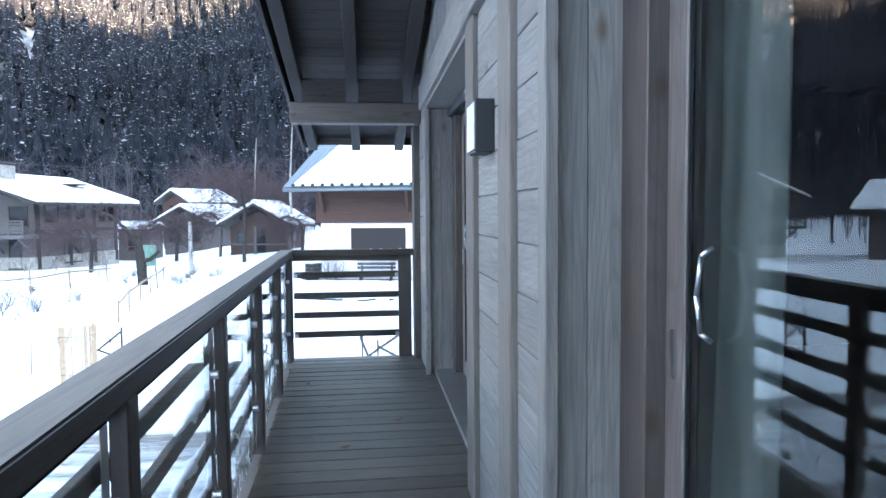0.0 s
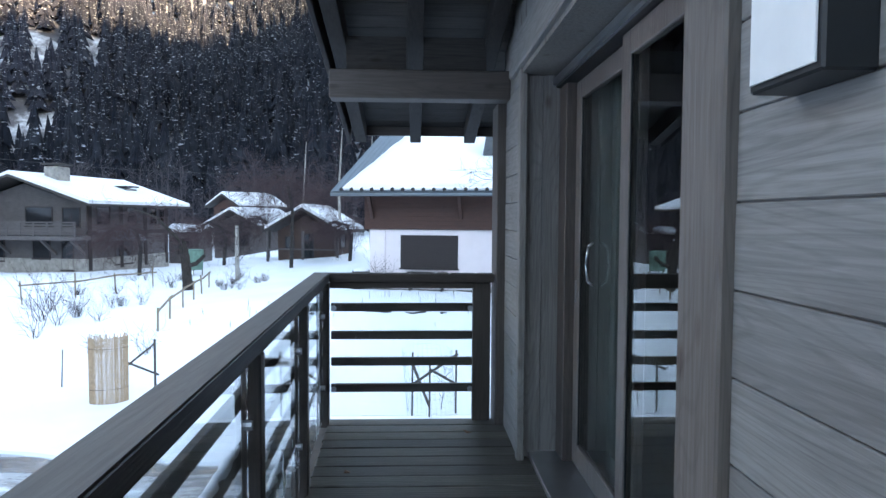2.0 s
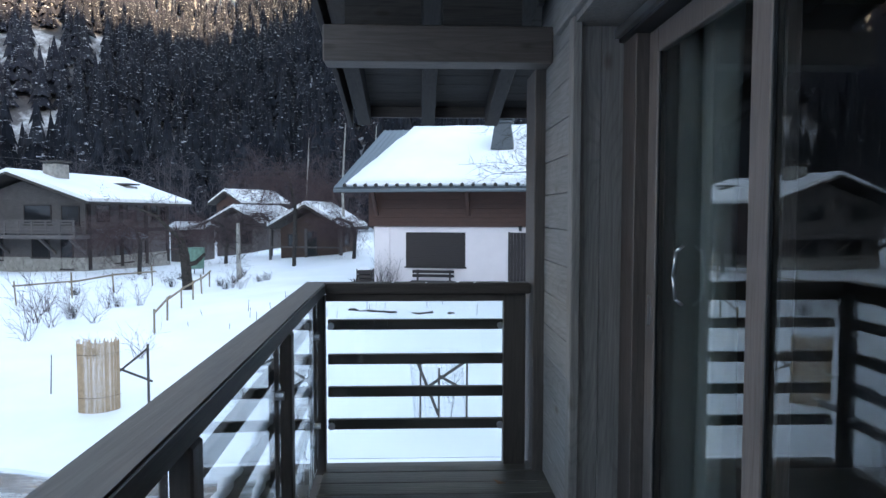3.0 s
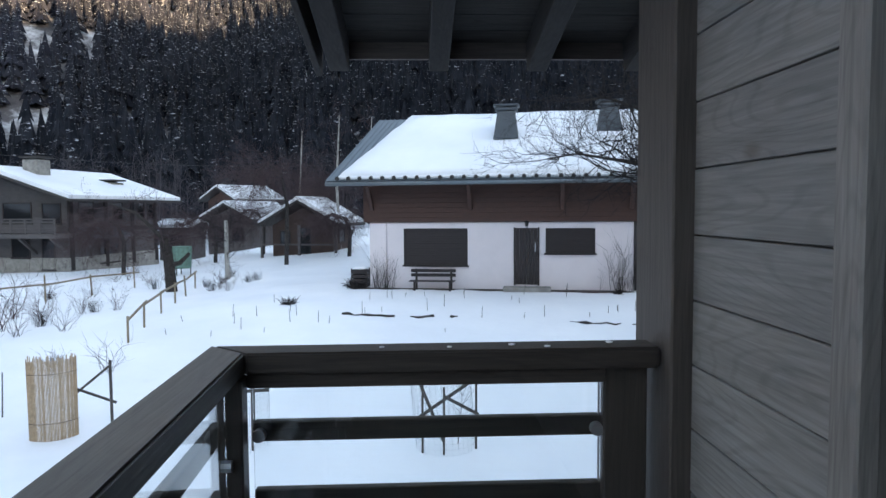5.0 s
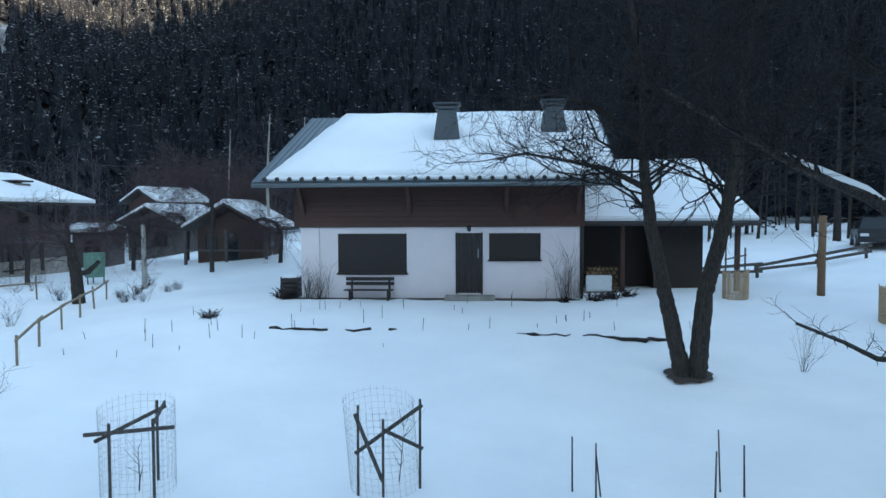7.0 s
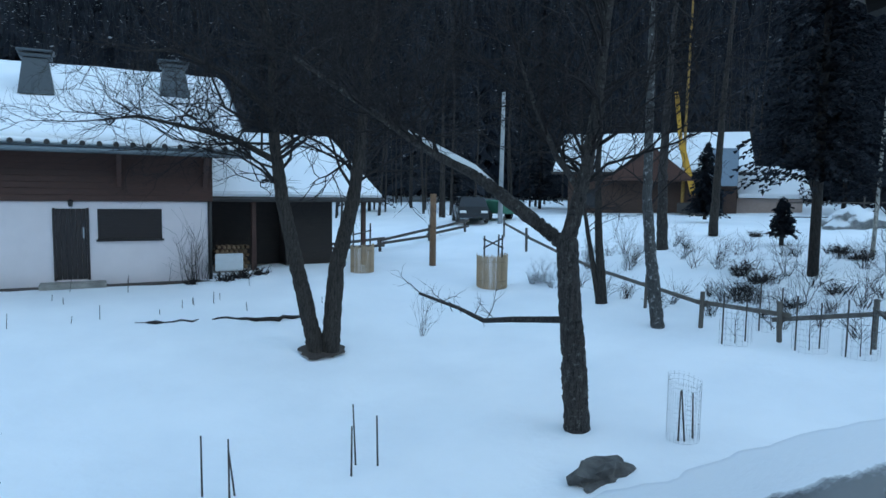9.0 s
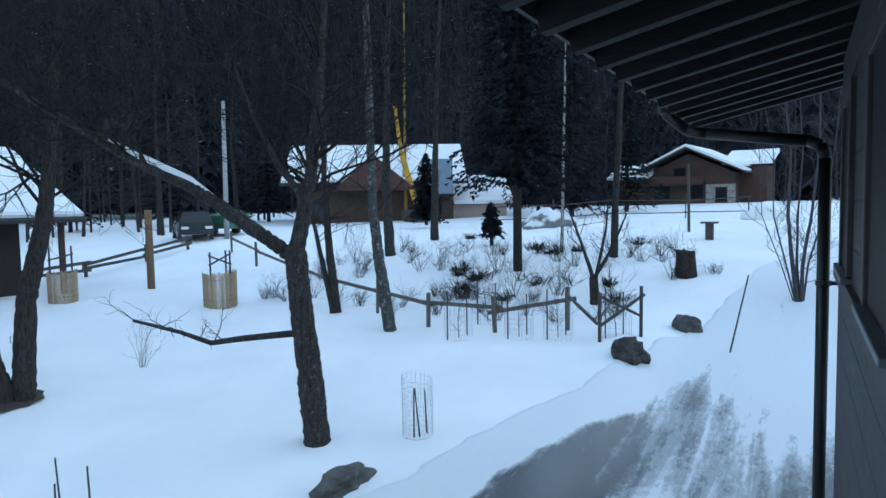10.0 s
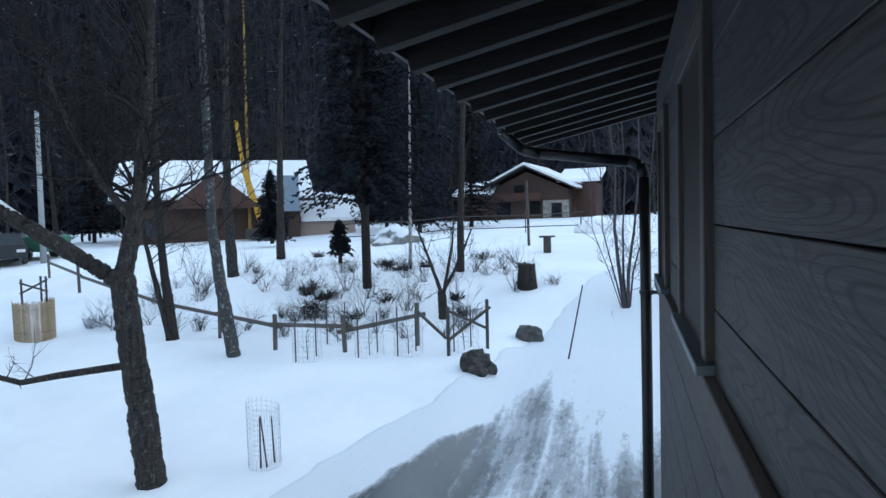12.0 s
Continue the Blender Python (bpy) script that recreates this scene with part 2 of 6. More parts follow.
def ground_sheet():
    rings = [0.0]
    step = 0.35
    while rings[-1] < 1500:
        rings.append(rings[-1] + step)
        step *= 1.045 if rings[-1] > 14 else 1.0
    seg = 220
    vs, fs = [], []
    for r in rings:
        for k in range(seg):
            a = k * math.tau / seg
            x, y = 4 + r * math.sin(a), 8 + r * math.cos(a)
            vs.append((x, y, land(x, y)))
    for i in range(len(rings) - 1):
        for k in range(seg):
            a, b = i * seg + k, i * seg + (k + 1) % seg
            fs.append((a, a + seg, b + seg, b))
    return vs, fs


def ground_material():
    m, n, l, b = nodes_of("valley_snow_and_rock", 0.8)
    geo = n.new("ShaderNodeNewGeometry")
    sp = n.new("ShaderNodeSeparateXYZ")
    l.new(geo.outputs["Position"], sp.inputs[0])
    v = coords(n, l)
    big = noise_tex(n, l, v, 0.35, 5)
    small = noise_tex(n, l, v, 4.0, 6, 0.6)
    white = ramp(n, l, big, [(0.3, (0.80, 0.82, 0.85)), (0.65, (0.89, 0.90, 0.92))])
    rock = ramp(n, l, noise_tex(n, l, v, 0.06, 9, 0.72), [(0.34, (0.05, 0.048, 0.05)), (0.50, (0.12, 0.115, 0.12)), (0.67, (0.75, 0.77, 0.80))])
    up = n.new("ShaderNodeMapRange")
    up.inputs["From Min"].default_value = 2.0
    up.inputs["From Max"].default_value = 5.0
    l.new(sp.outputs["Z"], up.inputs["Value"])
    peak = n.new("ShaderNodeMapRange")
    peak.inputs["From Min"].default_value = 120.0
    peak.inputs["From Max"].default_value = 330.0
    peak.inputs["To Max"].default_value = 0.9
    l.new(sp.outputs["Z"], peak.inputs["Value"])
    high = mix(n, l, "MIX", rock, white, peak.outputs["Result"])
    l.new(mix(n, l, "MIX", white, high, up.outputs["Result"]), b.inputs["Base Color"])
    b.inputs["Specular IOR Level"].default_value = 0.2
    bump(n, l, b, mix(n, l, "ADD", big, small, 0.2), 0.5, 0.12)
    return m


ground = raw("ground", *ground_sheet(), ground_material(), True)
tagged(ground, "snow-covered valley floor rising into forested mountainsides", "ground", "", "structure")


def conifers(name, places, mat, tiers=5, seg=6):
    """Spruces as ragged tiers of drooping boughs, all in one mesh."""
    vs, fs = [], []
    rnd = random.Random(5)
    for x, y, z, h in places:
        w = h * rnd.uniform(0.15, 0.21)
        turn = rnd.random() * 6
        for t in range(tiers):
            f0 = 0.08 + 0.92 * t / tiers
            top = z + h * min(1.0, f0 + 1.55 / tiers)
            low = z + h * f0
            rr = w * (1 - t / (tiers + 0.3)) * rnd.uniform(0.85, 1.15)
            i0 = len(vs)
            vs.append((x, y, top))
            for k in range(seg * 2):
                a = turn + k * math.tau / (seg * 2) + t
                q = rr * (1.0 if k % 2 else 0.55) * rnd.uniform(0.8, 1.2)
                vs.append((x + q * math.cos(a), y + q * math.sin(a), low - (0.03 * h if k % 2 else -0.02 * h)))
            for k in range(seg * 2):
                fs.append((i0, i0 + 1 + k, i0 + 1 + (k + 1) % (seg * 2)))
    return raw(name, vs, fs, mat)


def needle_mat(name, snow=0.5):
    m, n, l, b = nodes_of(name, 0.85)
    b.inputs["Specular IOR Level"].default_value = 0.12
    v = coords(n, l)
    # needle and snow colours lean to blue, a painted stand-in for haze
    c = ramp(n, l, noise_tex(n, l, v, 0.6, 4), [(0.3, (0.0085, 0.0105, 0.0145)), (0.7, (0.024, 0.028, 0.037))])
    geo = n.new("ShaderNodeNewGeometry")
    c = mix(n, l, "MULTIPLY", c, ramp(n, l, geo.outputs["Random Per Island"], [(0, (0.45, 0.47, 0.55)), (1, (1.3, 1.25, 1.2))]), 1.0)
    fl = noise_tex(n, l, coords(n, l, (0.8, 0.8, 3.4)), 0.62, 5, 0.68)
    # snow flecks cover more of the western slope
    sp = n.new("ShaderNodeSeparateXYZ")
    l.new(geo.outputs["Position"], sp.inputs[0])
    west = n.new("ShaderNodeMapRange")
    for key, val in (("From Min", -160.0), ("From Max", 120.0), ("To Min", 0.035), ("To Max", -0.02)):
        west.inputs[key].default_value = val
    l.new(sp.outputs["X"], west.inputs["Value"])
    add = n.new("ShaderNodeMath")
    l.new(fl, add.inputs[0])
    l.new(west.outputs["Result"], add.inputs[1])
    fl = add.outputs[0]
    # leafless grey larches mix into the western slope, tinted violet for haze
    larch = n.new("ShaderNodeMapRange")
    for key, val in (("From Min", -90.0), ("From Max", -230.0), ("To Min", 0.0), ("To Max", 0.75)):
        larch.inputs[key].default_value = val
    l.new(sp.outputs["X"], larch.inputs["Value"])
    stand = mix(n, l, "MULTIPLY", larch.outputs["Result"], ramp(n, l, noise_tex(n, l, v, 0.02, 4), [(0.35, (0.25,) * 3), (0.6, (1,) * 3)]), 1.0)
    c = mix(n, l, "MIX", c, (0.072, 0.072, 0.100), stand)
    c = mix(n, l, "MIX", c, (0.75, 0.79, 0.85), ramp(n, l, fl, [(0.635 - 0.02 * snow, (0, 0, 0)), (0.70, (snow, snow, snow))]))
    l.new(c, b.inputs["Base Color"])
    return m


def forest_places():
    rnd = random.Random(3)
    out = []
    while len(out) < 24000:
        a = math.radians(rnd.uniform(-80, 140))
        r = math.sqrt(rnd.uniform(130 ** 2, 600 ** 2 if a < 0.05 else 440 ** 2))
        if a < -0.62 and r > 480:
            continue
        x, y = r * math.sin(a), r * math.cos(a)
        gap = noise.noise(Vector((x * 0.012, y * 0.012, 9)))
        deg = math.degrees(a)
        high = mountain(x, y) > 120 and deg < -4
        clearing = abs(deg + 19.5) < 2.2 and 455 < r < 500 and gap > -0.35
        if clearing or (deg < -4 and gap > 0.8) or (high and rnd.random() < 0.02 + 0.22 * gap):
            continue
        out.append((x, y, land(x, y) - 0.5, rnd.uniform(12, 24)))
    return out


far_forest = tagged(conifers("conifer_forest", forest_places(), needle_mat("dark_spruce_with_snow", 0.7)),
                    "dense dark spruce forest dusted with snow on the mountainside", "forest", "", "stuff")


# ---- the chalet with the balcony ----
DOOR_X = 0.25
LINTEL = 2.20
ROOF_X0, ROOF_X1 = -1.14, 8.0
EAVE_Y = 1.60


def roof_z(y):
    """Underside of the rafters."""
    return 2.02 + 0.225 * (EAVE_Y - y)


deck = thing("deck", "weathered grey-brown timber balcony deck with dry leaves", "deck", kind="structure")
bm = bmesh.new()
box(bm, -1.30, 0.28, -9.0, 0.10, -0.24, -0.05)
for v in bm.verts:
    v.co.x -= 0.036 * min(0.0, v.co.y) if v.co.x < 0 else 0.0
part("joist_frame", bm, BEAM_WOOD, deck)

wall_west = thing("wall_west", "grey-stained larch board wall with posts and trims", "wall", kind="structure")
wall_north = thing("wall_north", "dark larch board wall beside the driveway, its shade in the colour", "wall", kind="structure")
# solid cores behind the boards, with the door openings left free
for y0, y1, z0, z1 in ((-0.66, 0.17, -2.9, 2.6), (-4.30, -2.98, -2.9, 2.9), (-9.0, -6.65, -2.9, 2.9), (-2.98, -0.66, -2.9, -0.06), (-6.65, -4.30, -2.9, -0.06)):
    one("wall_core", WALL_WOOD, wall_west, 0.022, 0.27, y0, y1, z0, z1)
one("upper_wall", WALL_WOOD, wall_west, 0.022, 0.27, -9.0, -0.66, LINTEL + 0.004, 3.6)
one("wall_core", SHADED_WOOD_X, wall_north, 0.27, 5.8, -0.06, 0.178, -2.9, 2.3)

# the lintel beam and posts standing proud of the boards
one("lintel", wood("grey_lintel", (0.20, 0.185, 0.178), (0.34, 0.322, 0.31), "y"), wall_west, -0.030, 0.30, -9.0, -0.40, LINTEL, LINTEL + 0.20, bevel=0.006)
for y0, y1, x0, mat in ((-0.735, -0.66, -0.012, POST_WOOD), (-3.18, -2.98, -0.014, TRIM_WOOD), (-3.945, -3.75, -0.014, TRIM_WOOD), (-4.372, -4.30, -0.012, POST_WOOD)):
    one("post", mat, wall_west, x0, 0.03, y0, y1, -0.05, LINTEL - 0.002, bevel=0.005)
one("corner_post", CORNER_WOOD, wall_west, -0.055, 0.068, -0.08, 0.198, -2.9, 2.12, bevel=0.005)
# linings of the two openings
for y0 in (-0.66, -4.30):
    for k in range(2):
        one("lining_board", POST_WOOD, wall_west, 0.0 + k * 0.127, 0.125 + k * 0.127, y0 - 0.02, y0 - 0.001 + 0.0, 0.0, LINTEL - 0.003, bevel=0.003)
for y0 in (-2.98, -6.65):
    one("lining_board", POST_WOOD, wall_west, 0.0, 0.25, y0 + 0.001, y0 + 0.02, 0.0, LINTEL - 0.003, bevel=0.003)
for y0, y1 in ((-2.96, -0.68), (-6.63, -4.32)):
    one("head_lining", POST_WOOD, wall_west, 0.0, 0.25, y0, y1, LINTEL - 0.03, LINTEL - 0.004)


# sliding glazed doors
def sliding_door(name, y0, y1, handle_y):
    d = thing(name, "brown timber sliding glass door with drawn curtains inside", "door", "balcony doors", kind="structure")
    x = DOOR_X
    one("sill", STEEL, d, 0.06, 0.34, y0, y1, 0.004, 0.035, bevel=0.004, label="bright aluminium threshold rail")
    one("head_rail", DARK_METAL, d, x - 0.05, x + 0.1, y0, y1, 2.10, LINTEL - 0.034)
    one("roller_cover", STEEL, d, x - 0.07, x - 0.05, y0, y1, 2.115, 2.15)
    for a, b in ((y1 - 0.165, y1), (y0, y0 + 0.09)):
        one("jamb", JAMB_WOOD, d, x - 0.03, x + 0.10, a, b, 0.035, 2.10, bevel=0.004)
    mid = (y0 + y1) / 2
    for k, (a, b) in enumerate(((mid - 0.05, y1 - 0.166), (y0 + 0.09, mid + 0.05))):
        dx = x + 0.045 * (1 - k) - 0.02
        leaf = new("leaf")
        leaf.parent = d
        for p0, p1 in ((a, a + 0.10), (b - 0.10, b)):
            one("stile", FRAME_WOOD, leaf, dx, dx + 0.042, p0, p1, 0.04, 2.098, bevel=0.004)
        one("bottom_rail", FRAME_WOOD, leaf, dx, dx + 0.042, a + 0.10, b - 0.10, 0.04, 0.16, bevel=0.004)
        one("top_rail", FRAME_WOOD, leaf, dx, dx + 0.042, a + 0.10, b - 0.10, 2.0, 2.098, bevel=0.004)
        pane = one("pane", GLASS, leaf, dx + 0.015, dx + 0.025, a + 0.10, b - 0.10, 0.16, 2.0)
        pane.visible_shadow = False
        one("gasket", DARK_METAL, leaf, dx + 0.004, dx + 0.012, b - 0.108, b - 0.10, 0.16, 2.0)
        if k == 0:
            bm = bmesh.new()
            pts = [(dx - 0.004, handle_y, 1.255), (dx - 0.030, handle_y, 1.235), (dx - 0.040, handle_y, 1.15), (dx - 0.030, handle_y, 1.065), (dx - 0.004, handle_y, 1.045)]
            for p, q in zip(pts, pts[1:]):
                rod(bm, p, q, 0.006)
            part("handle", bm, STEEL, leaf, "curved steel pull handle", True)
            one("lock_plate", STEEL, leaf, dx - 0.006, dx, b - 0.06, b - 0.04, 0.92, 1.04)
    return d


sliding_door("door_1", -2.96, -0.68, -1.24)
sliding_door("door_2", -6.63, -4.32, -4.72)

# room behind the doors; its lack of light is darkened into the plaster
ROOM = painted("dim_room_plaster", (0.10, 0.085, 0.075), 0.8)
room = thing("room", "dark unlit room behind the balcony doors", "room", kind="structure")
one("room_floor", FRAME_WOOD, room, 0.36, 5.7, -9.0, -0.10, -0.10, 0.0)
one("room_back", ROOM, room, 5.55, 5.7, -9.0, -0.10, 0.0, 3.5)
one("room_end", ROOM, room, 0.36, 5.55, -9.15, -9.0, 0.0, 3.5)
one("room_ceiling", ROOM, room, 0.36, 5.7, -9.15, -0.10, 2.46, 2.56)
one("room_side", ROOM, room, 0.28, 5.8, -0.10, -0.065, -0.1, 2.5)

CURTAIN = painted("grey_green_curtain", (0.165, 0.19, 0.182), 0.9, 0, 0.2, 3.0, 0.2)


def curtain(y0, y1, seed):
    rnd = random.Random(seed)
    vs, fs = [], []
    n, rows = 90, 10
    for j in range(rows + 1):
        z = 0.05 + 2.1 * j / rows
        for i in range(n + 1):
            u = i / n
            ph = u * (y1 - y0) * 40 + 1.3 * math.sin(u * 5 + seed) * (1.2 - j / rows)
            amp = 0.085 * (0.7 + 0.3 * math.sin(u * 9 + seed))
            fold = 1 - 2 * abs(math.sin(0.5 * (ph + 0.5 * math.sin(ph * 0.37 + seed) + 0.25 * j / rows))) ** 0.7
            vs.append((0.46 + amp * fold, y0 + (y1 - y0) * u + 0.012 * math.sin(j * 0.6 + i * 0.2), z))
    for j in range(rows):
        for i in range(n):
            a = j * (n + 1) + i
            fs.append((a, a + 1, a + n + 2, a + n + 1))
    ob = raw("curtain", vs, fs, CURTAIN, True)
    so = ob.modifiers.new("thickness", "SOLIDIFY")
    so.thickness = 0.004
    return tagged(ob, "grey-green floor-length curtain hanging in folds behind the glass", "curtain", "balcony curtains")


curtain(-1.30, -0.70, 1)
curtain(-2.95, -2.6, 2)
curtain(-4.66, -4.36, 3)

# roof over the balcony
ceiling = thing("ceiling", "grey board soffit on exposed rafters and a brown purlin", "roof soffit", kind="structure")
bm = bmesh.new()
y = EAVE_Y - 0.02
while y > -9.5:
    z0 = roof_z(y) + 0.15
    z1 = roof_z(y - 0.145) + 0.15
    vs = [bm.verts.new(p) for p in ((ROOF_X0 - 0.02, y, z0), (ROOF_X1, y, z0), (ROOF_X1, y - 0.139, z1 - 0.001), (ROOF_X0 - 0.02, y - 0.139, z1 - 0.001))]
    up = [bm.verts.new(v.co + Vector((0, 0, 0.03))) for v in vs]
    bm.faces.new(vs)
    bm.faces.new(up[::-1])
    for k in range(4):
        bm.faces.new((vs[k], up[k], up[(k + 1) % 4], vs[(k + 1) % 4]))
    y -= 0.145
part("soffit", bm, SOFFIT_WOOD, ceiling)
bm = bmesh.new()
beam(bm, (3.4, EAVE_Y + 0.1, roof_z(EAVE_Y + 0.1) + 0.225), (3.4, -9.5, roof_z(-9.5) + 0.225), ROOF_X1 - ROOF_X0 + 0.1, 0.08)
part("roof_deck", bm, ZINC, ceiling)
bm = bmesh.new()
beam(bm, (3.4, EAVE_Y + 0.05, roof_z(EAVE_Y) + 0.42), (3.4, -9.5, roof_z(-9.5) + 0.42), ROOF_X1 - ROOF_X0, 0.28)
part("roof_snow", bm, ROOF_SNOW, ceiling)
x = -1.07
while x < ROOF_X1:
    bm = bmesh.new()
    beam(bm, (x, EAVE_Y - 0.05, roof_z(EAVE_Y - 0.05) + 0.075), (x, -9.5, roof_z(-9.5) + 0.075), 0.095, 0.146, 0.004)
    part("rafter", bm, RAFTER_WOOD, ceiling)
    x += 0.48
bm = bmesh.new()
beam(bm, (ROOF_X0 - 0.035, EAVE_Y + 0.02, roof_z(EAVE_Y) + 0.12), (ROOF_X0 - 0.035, -9.5, roof_z(-9.5) + 0.12), 0.03, 0.24, 0.003)
part("verge_board", bm, RAFTER_WOOD, ceiling)
bm = bmesh.new()
beam(bm, (ROOF_X0 - 0.06, EAVE_Y + 0.02, roof_z(EAVE_Y) + 0.22), (ROOF_X0 - 0.06, -9.5, roof_z(-9.5) + 0.22), 0.02, 0.12)
part("verge_flashing", bm, ZINC, ceiling)
one("purlin", BEAM_WOOD, ceiling, -1.125, 0.0, -0.265, -0.10, 2.108, 2.283, bevel=0.006)
for k in range(2):
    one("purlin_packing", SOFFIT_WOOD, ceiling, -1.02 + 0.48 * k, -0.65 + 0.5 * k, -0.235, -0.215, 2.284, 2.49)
one("fascia", BEAM_WOOD, ceiling, ROOF_X0, ROOF_X1, EAVE_Y - 0.045, EAVE_Y - 0.02, roof_z(EAVE_Y) + 0.08, roof_z(EAVE_Y) + 0.16)

# gutter and downspout
gutter = thing("gutter", "dark metal half-round gutter with bent downspout", "gutter", at=(6.3, 1.4, 1.9))
bm = bmesh.new()
prev = None
for k in range(9):
    a = math.pi + k * math.pi / 8
    pa = [bm.verts.new((xx - 6.3, EAVE_Y + 0.045 + 0.045 * math.cos(a) - 1.4, 2.225 + 0.045 * math.sin(a) - 1.9)) for xx in (ROOF_X0, ROOF_X1)]
    if prev:
        bm.faces.new((prev[0], prev[1], pa[1], pa[0]))
    prev = pa
ob = part("trough", bm, DARK_METAL, gutter, "", True)
so = ob.modifiers.new("sheet", "SOLIDIFY")
so.thickness = 0.004
bm = bmesh.new()
pts = [(6.4, 1.64, 2.18), (6.4, 1.62, 2.08), (6.4, 1.42, 1.90), (6.38, 1.24, 1.86), (6.2, 0.42, 1.735), (6.15, 0.33, 1.69), (6.12, 0.30, 1.58), (6.10, 0.295, -2.6)]
for p, q in zip(pts, pts[1:]):
    rod(bm, Vector(p) - Vector((6.3, 1.4, 1.9)), Vector(q) - Vector((6.3, 1.4, 1.9)), 0.05, seg=12)
part("downspout", bm, DARK_METAL, gutter, "", True)
for zz in (0.55, -1.4):
    bm = bmesh.new()
    rod(bm, (-0.2, -1.105, zz - 1.9 - 0.02), (-0.2, -1.105, zz - 1.9 + 0.02), 0.062, seg=12)
    box(bm, -0.22, -0.18, -1.21, -1.10, zz - 1.915, zz - 1.885)
    part("pipe_clip", bm, DARK_METAL, gutter)

# windows of the side wall
def side_window(name, x0, x1):
    w = thing(name, "shuttered window with dark trim and zinc sill", "window", "side windows", kind="structure")
    for a, b in ((x0, x0 + 0.10), (x1 - 0.10, x1)):
        one("window_frame", CORNER_WOOD, w, a, b, 0.19, 0.232, 0.79, 1.95, bevel=0.004)
    one("window_frame", CORNER_WOOD, w, x0 + 0.10, x1 - 0.10, 0.19, 0.232, 1.86, 1.95, bevel=0.004)
    one("shutter", RAFTER_WOOD, w, x0 + 0.102, x1 - 0.102, 0.19, 0.212, 0.79, 1.858)
    one("window_sill", ZINC, w, x0 - 0.03, x1 + 0.03, 0.182, 0.262, 0.752, 0.786, bevel=0.004)
    return w


one("belt_board", CORNER_WOOD, wall_north, 0.07, 5.8, 0.202, 0.238, 0.645, 0.748, bevel=0.004)
side_window("window_1", 2.15, 3.25)
side_window("window_2", 4.3, 5.2)

# balustrade
rail = thing("balustrade", "dark-stained timber balcony railing with rime-streaked glass panes", "railing")
bm = bmesh.new()
vs = [bm.verts.new(p) for p in ((-1.27, -9.0, 0.94), (-1.155, -9.0, 0.94), (-1.155, -0.027, 0.94), (-1.27, 0.08, 0.94))]
r = bmesh.ops.extrude_face_region(bm, geom=[bm.faces.new(vs)])
for v in r["geom"]:
    if isinstance(v, bmesh.types.BMVert):
        v.co.z = 1.0
bmesh.ops.bevel(bm, geom=list(bm.edges), offset=0.006, segments=2, affect="EDGES")
part("handrail", bm, HANDRAIL_WOOD, rail)
bm = bmesh.new()
vs = [bm.verts.new(p) for p in ((-1.153, -0.025, 0.94), (-0.062, -0.025, 0.94), (-0.062, 0.08, 0.94), (-1.266, 0.08, 0.94))]
r = bmesh.ops.extrude_face_region(bm, geom=[bm.faces.new(vs)])
for v in r["geom"]:
    if isinstance(v, bmesh.types.BMVert):
        v.co.z = 0.998
bmesh.ops.bevel(bm, geom=list(bm.edges), offset=0.006, segments=2, affect="EDGES")
part("end_handrail", bm, RAIL_WOOD_X, rail)
one("sub_rail", RAIL_WOOD_X, rail, -1.155, -0.200, -0.005, 0.030, 0.900, 0.939, bevel=0.003)
one("sub_rail", RAIL_WOOD_Y, rail, -1.240, -1.2, -9.0, -0.07, 0.900, 0.939, bevel=0.003)
POST_Y = [-0.03, -1.15, -2.30, -3.45, -4.6, -5.75, -6.9, -8.05]
for py in POST_Y:
    one("rail_post", RAIL_WOOD_Z, rail, -1.225, -1.155, py - 0.035, py + 0.035, -0.02, 0.938, bevel=0.005)
one("rail_post", RAIL_WOOD_Z, rail, -0.200, -0.080, 0.02, 0.09, -0.02, 0.938, bevel=0.005)
SLATS = (0.215, 0.395, 0.575, 0.765)
for z in SLATS:
    one("slat", RAIL_WOOD_X, rail, -1.155, -0.200, 0.055, 0.085, z - 0.028, z + 0.028, bevel=0.004)
    one("slat", RAIL_WOOD_Y, rail, -1.275, -1.245, -9.0, 0.06, z - 0.028, z + 0.028, bevel=0.004)
rs0 = random.Random(2)
for z in SLATS[:3]:
    # crusted snow lying on the outer slats
    y = -6.5
    while y < -0.1:
        ln = rs0.uniform(0.3, 0.9)
        n = int(ln / 0.04)
        cv, cf = [], []
        pts = [(-1.262 + rs0.gauss(0, 0.004), y + ln * k / n, z + 0.027) for k in range(n + 1)]
        rad = [(0.020 * math.sin(math.pi * min(1, max(0.05, k / n))) ** 0.5) * rs0.uniform(0.6, 1.25) for k in range(n + 1)]
        for k, (p, r) in enumerate(zip(pts, rad)):
            for j in range(7):
                t = j * math.tau / 7
                cv.append((p[0] + r * math.cos(t), p[1], p[2] + r * 1.1 * math.sin(t)))
        for k in range(n):
            for j in range(7):
                cf.append((k * 7 + j, k * 7 + (j + 1) % 7, k * 7 + 7 + (j + 1) % 7, k * 7 + 7 + j))
        ob = raw("snow_crust", cv, cf, SNOW, True, rail)
        y += ln + rs0.uniform(0.05, 0.5)
for a, b in zip(POST_Y[1:], POST_Y):
    g = one("pane", RAIL_GLASS, rail, -1.204, -1.196, a + 0.04, b - 0.04, 0.03, 0.90)
    g.visible_shadow = False
    for z in (0.25, 0.72):
        for yy in (a + 0.045, b - 0.045):
            bm = bmesh.new()
            rod(bm, (-1.212, yy, z), (-1.18, yy, z), 0.016)
            part("glass_clip", bm, STEEL, rail)
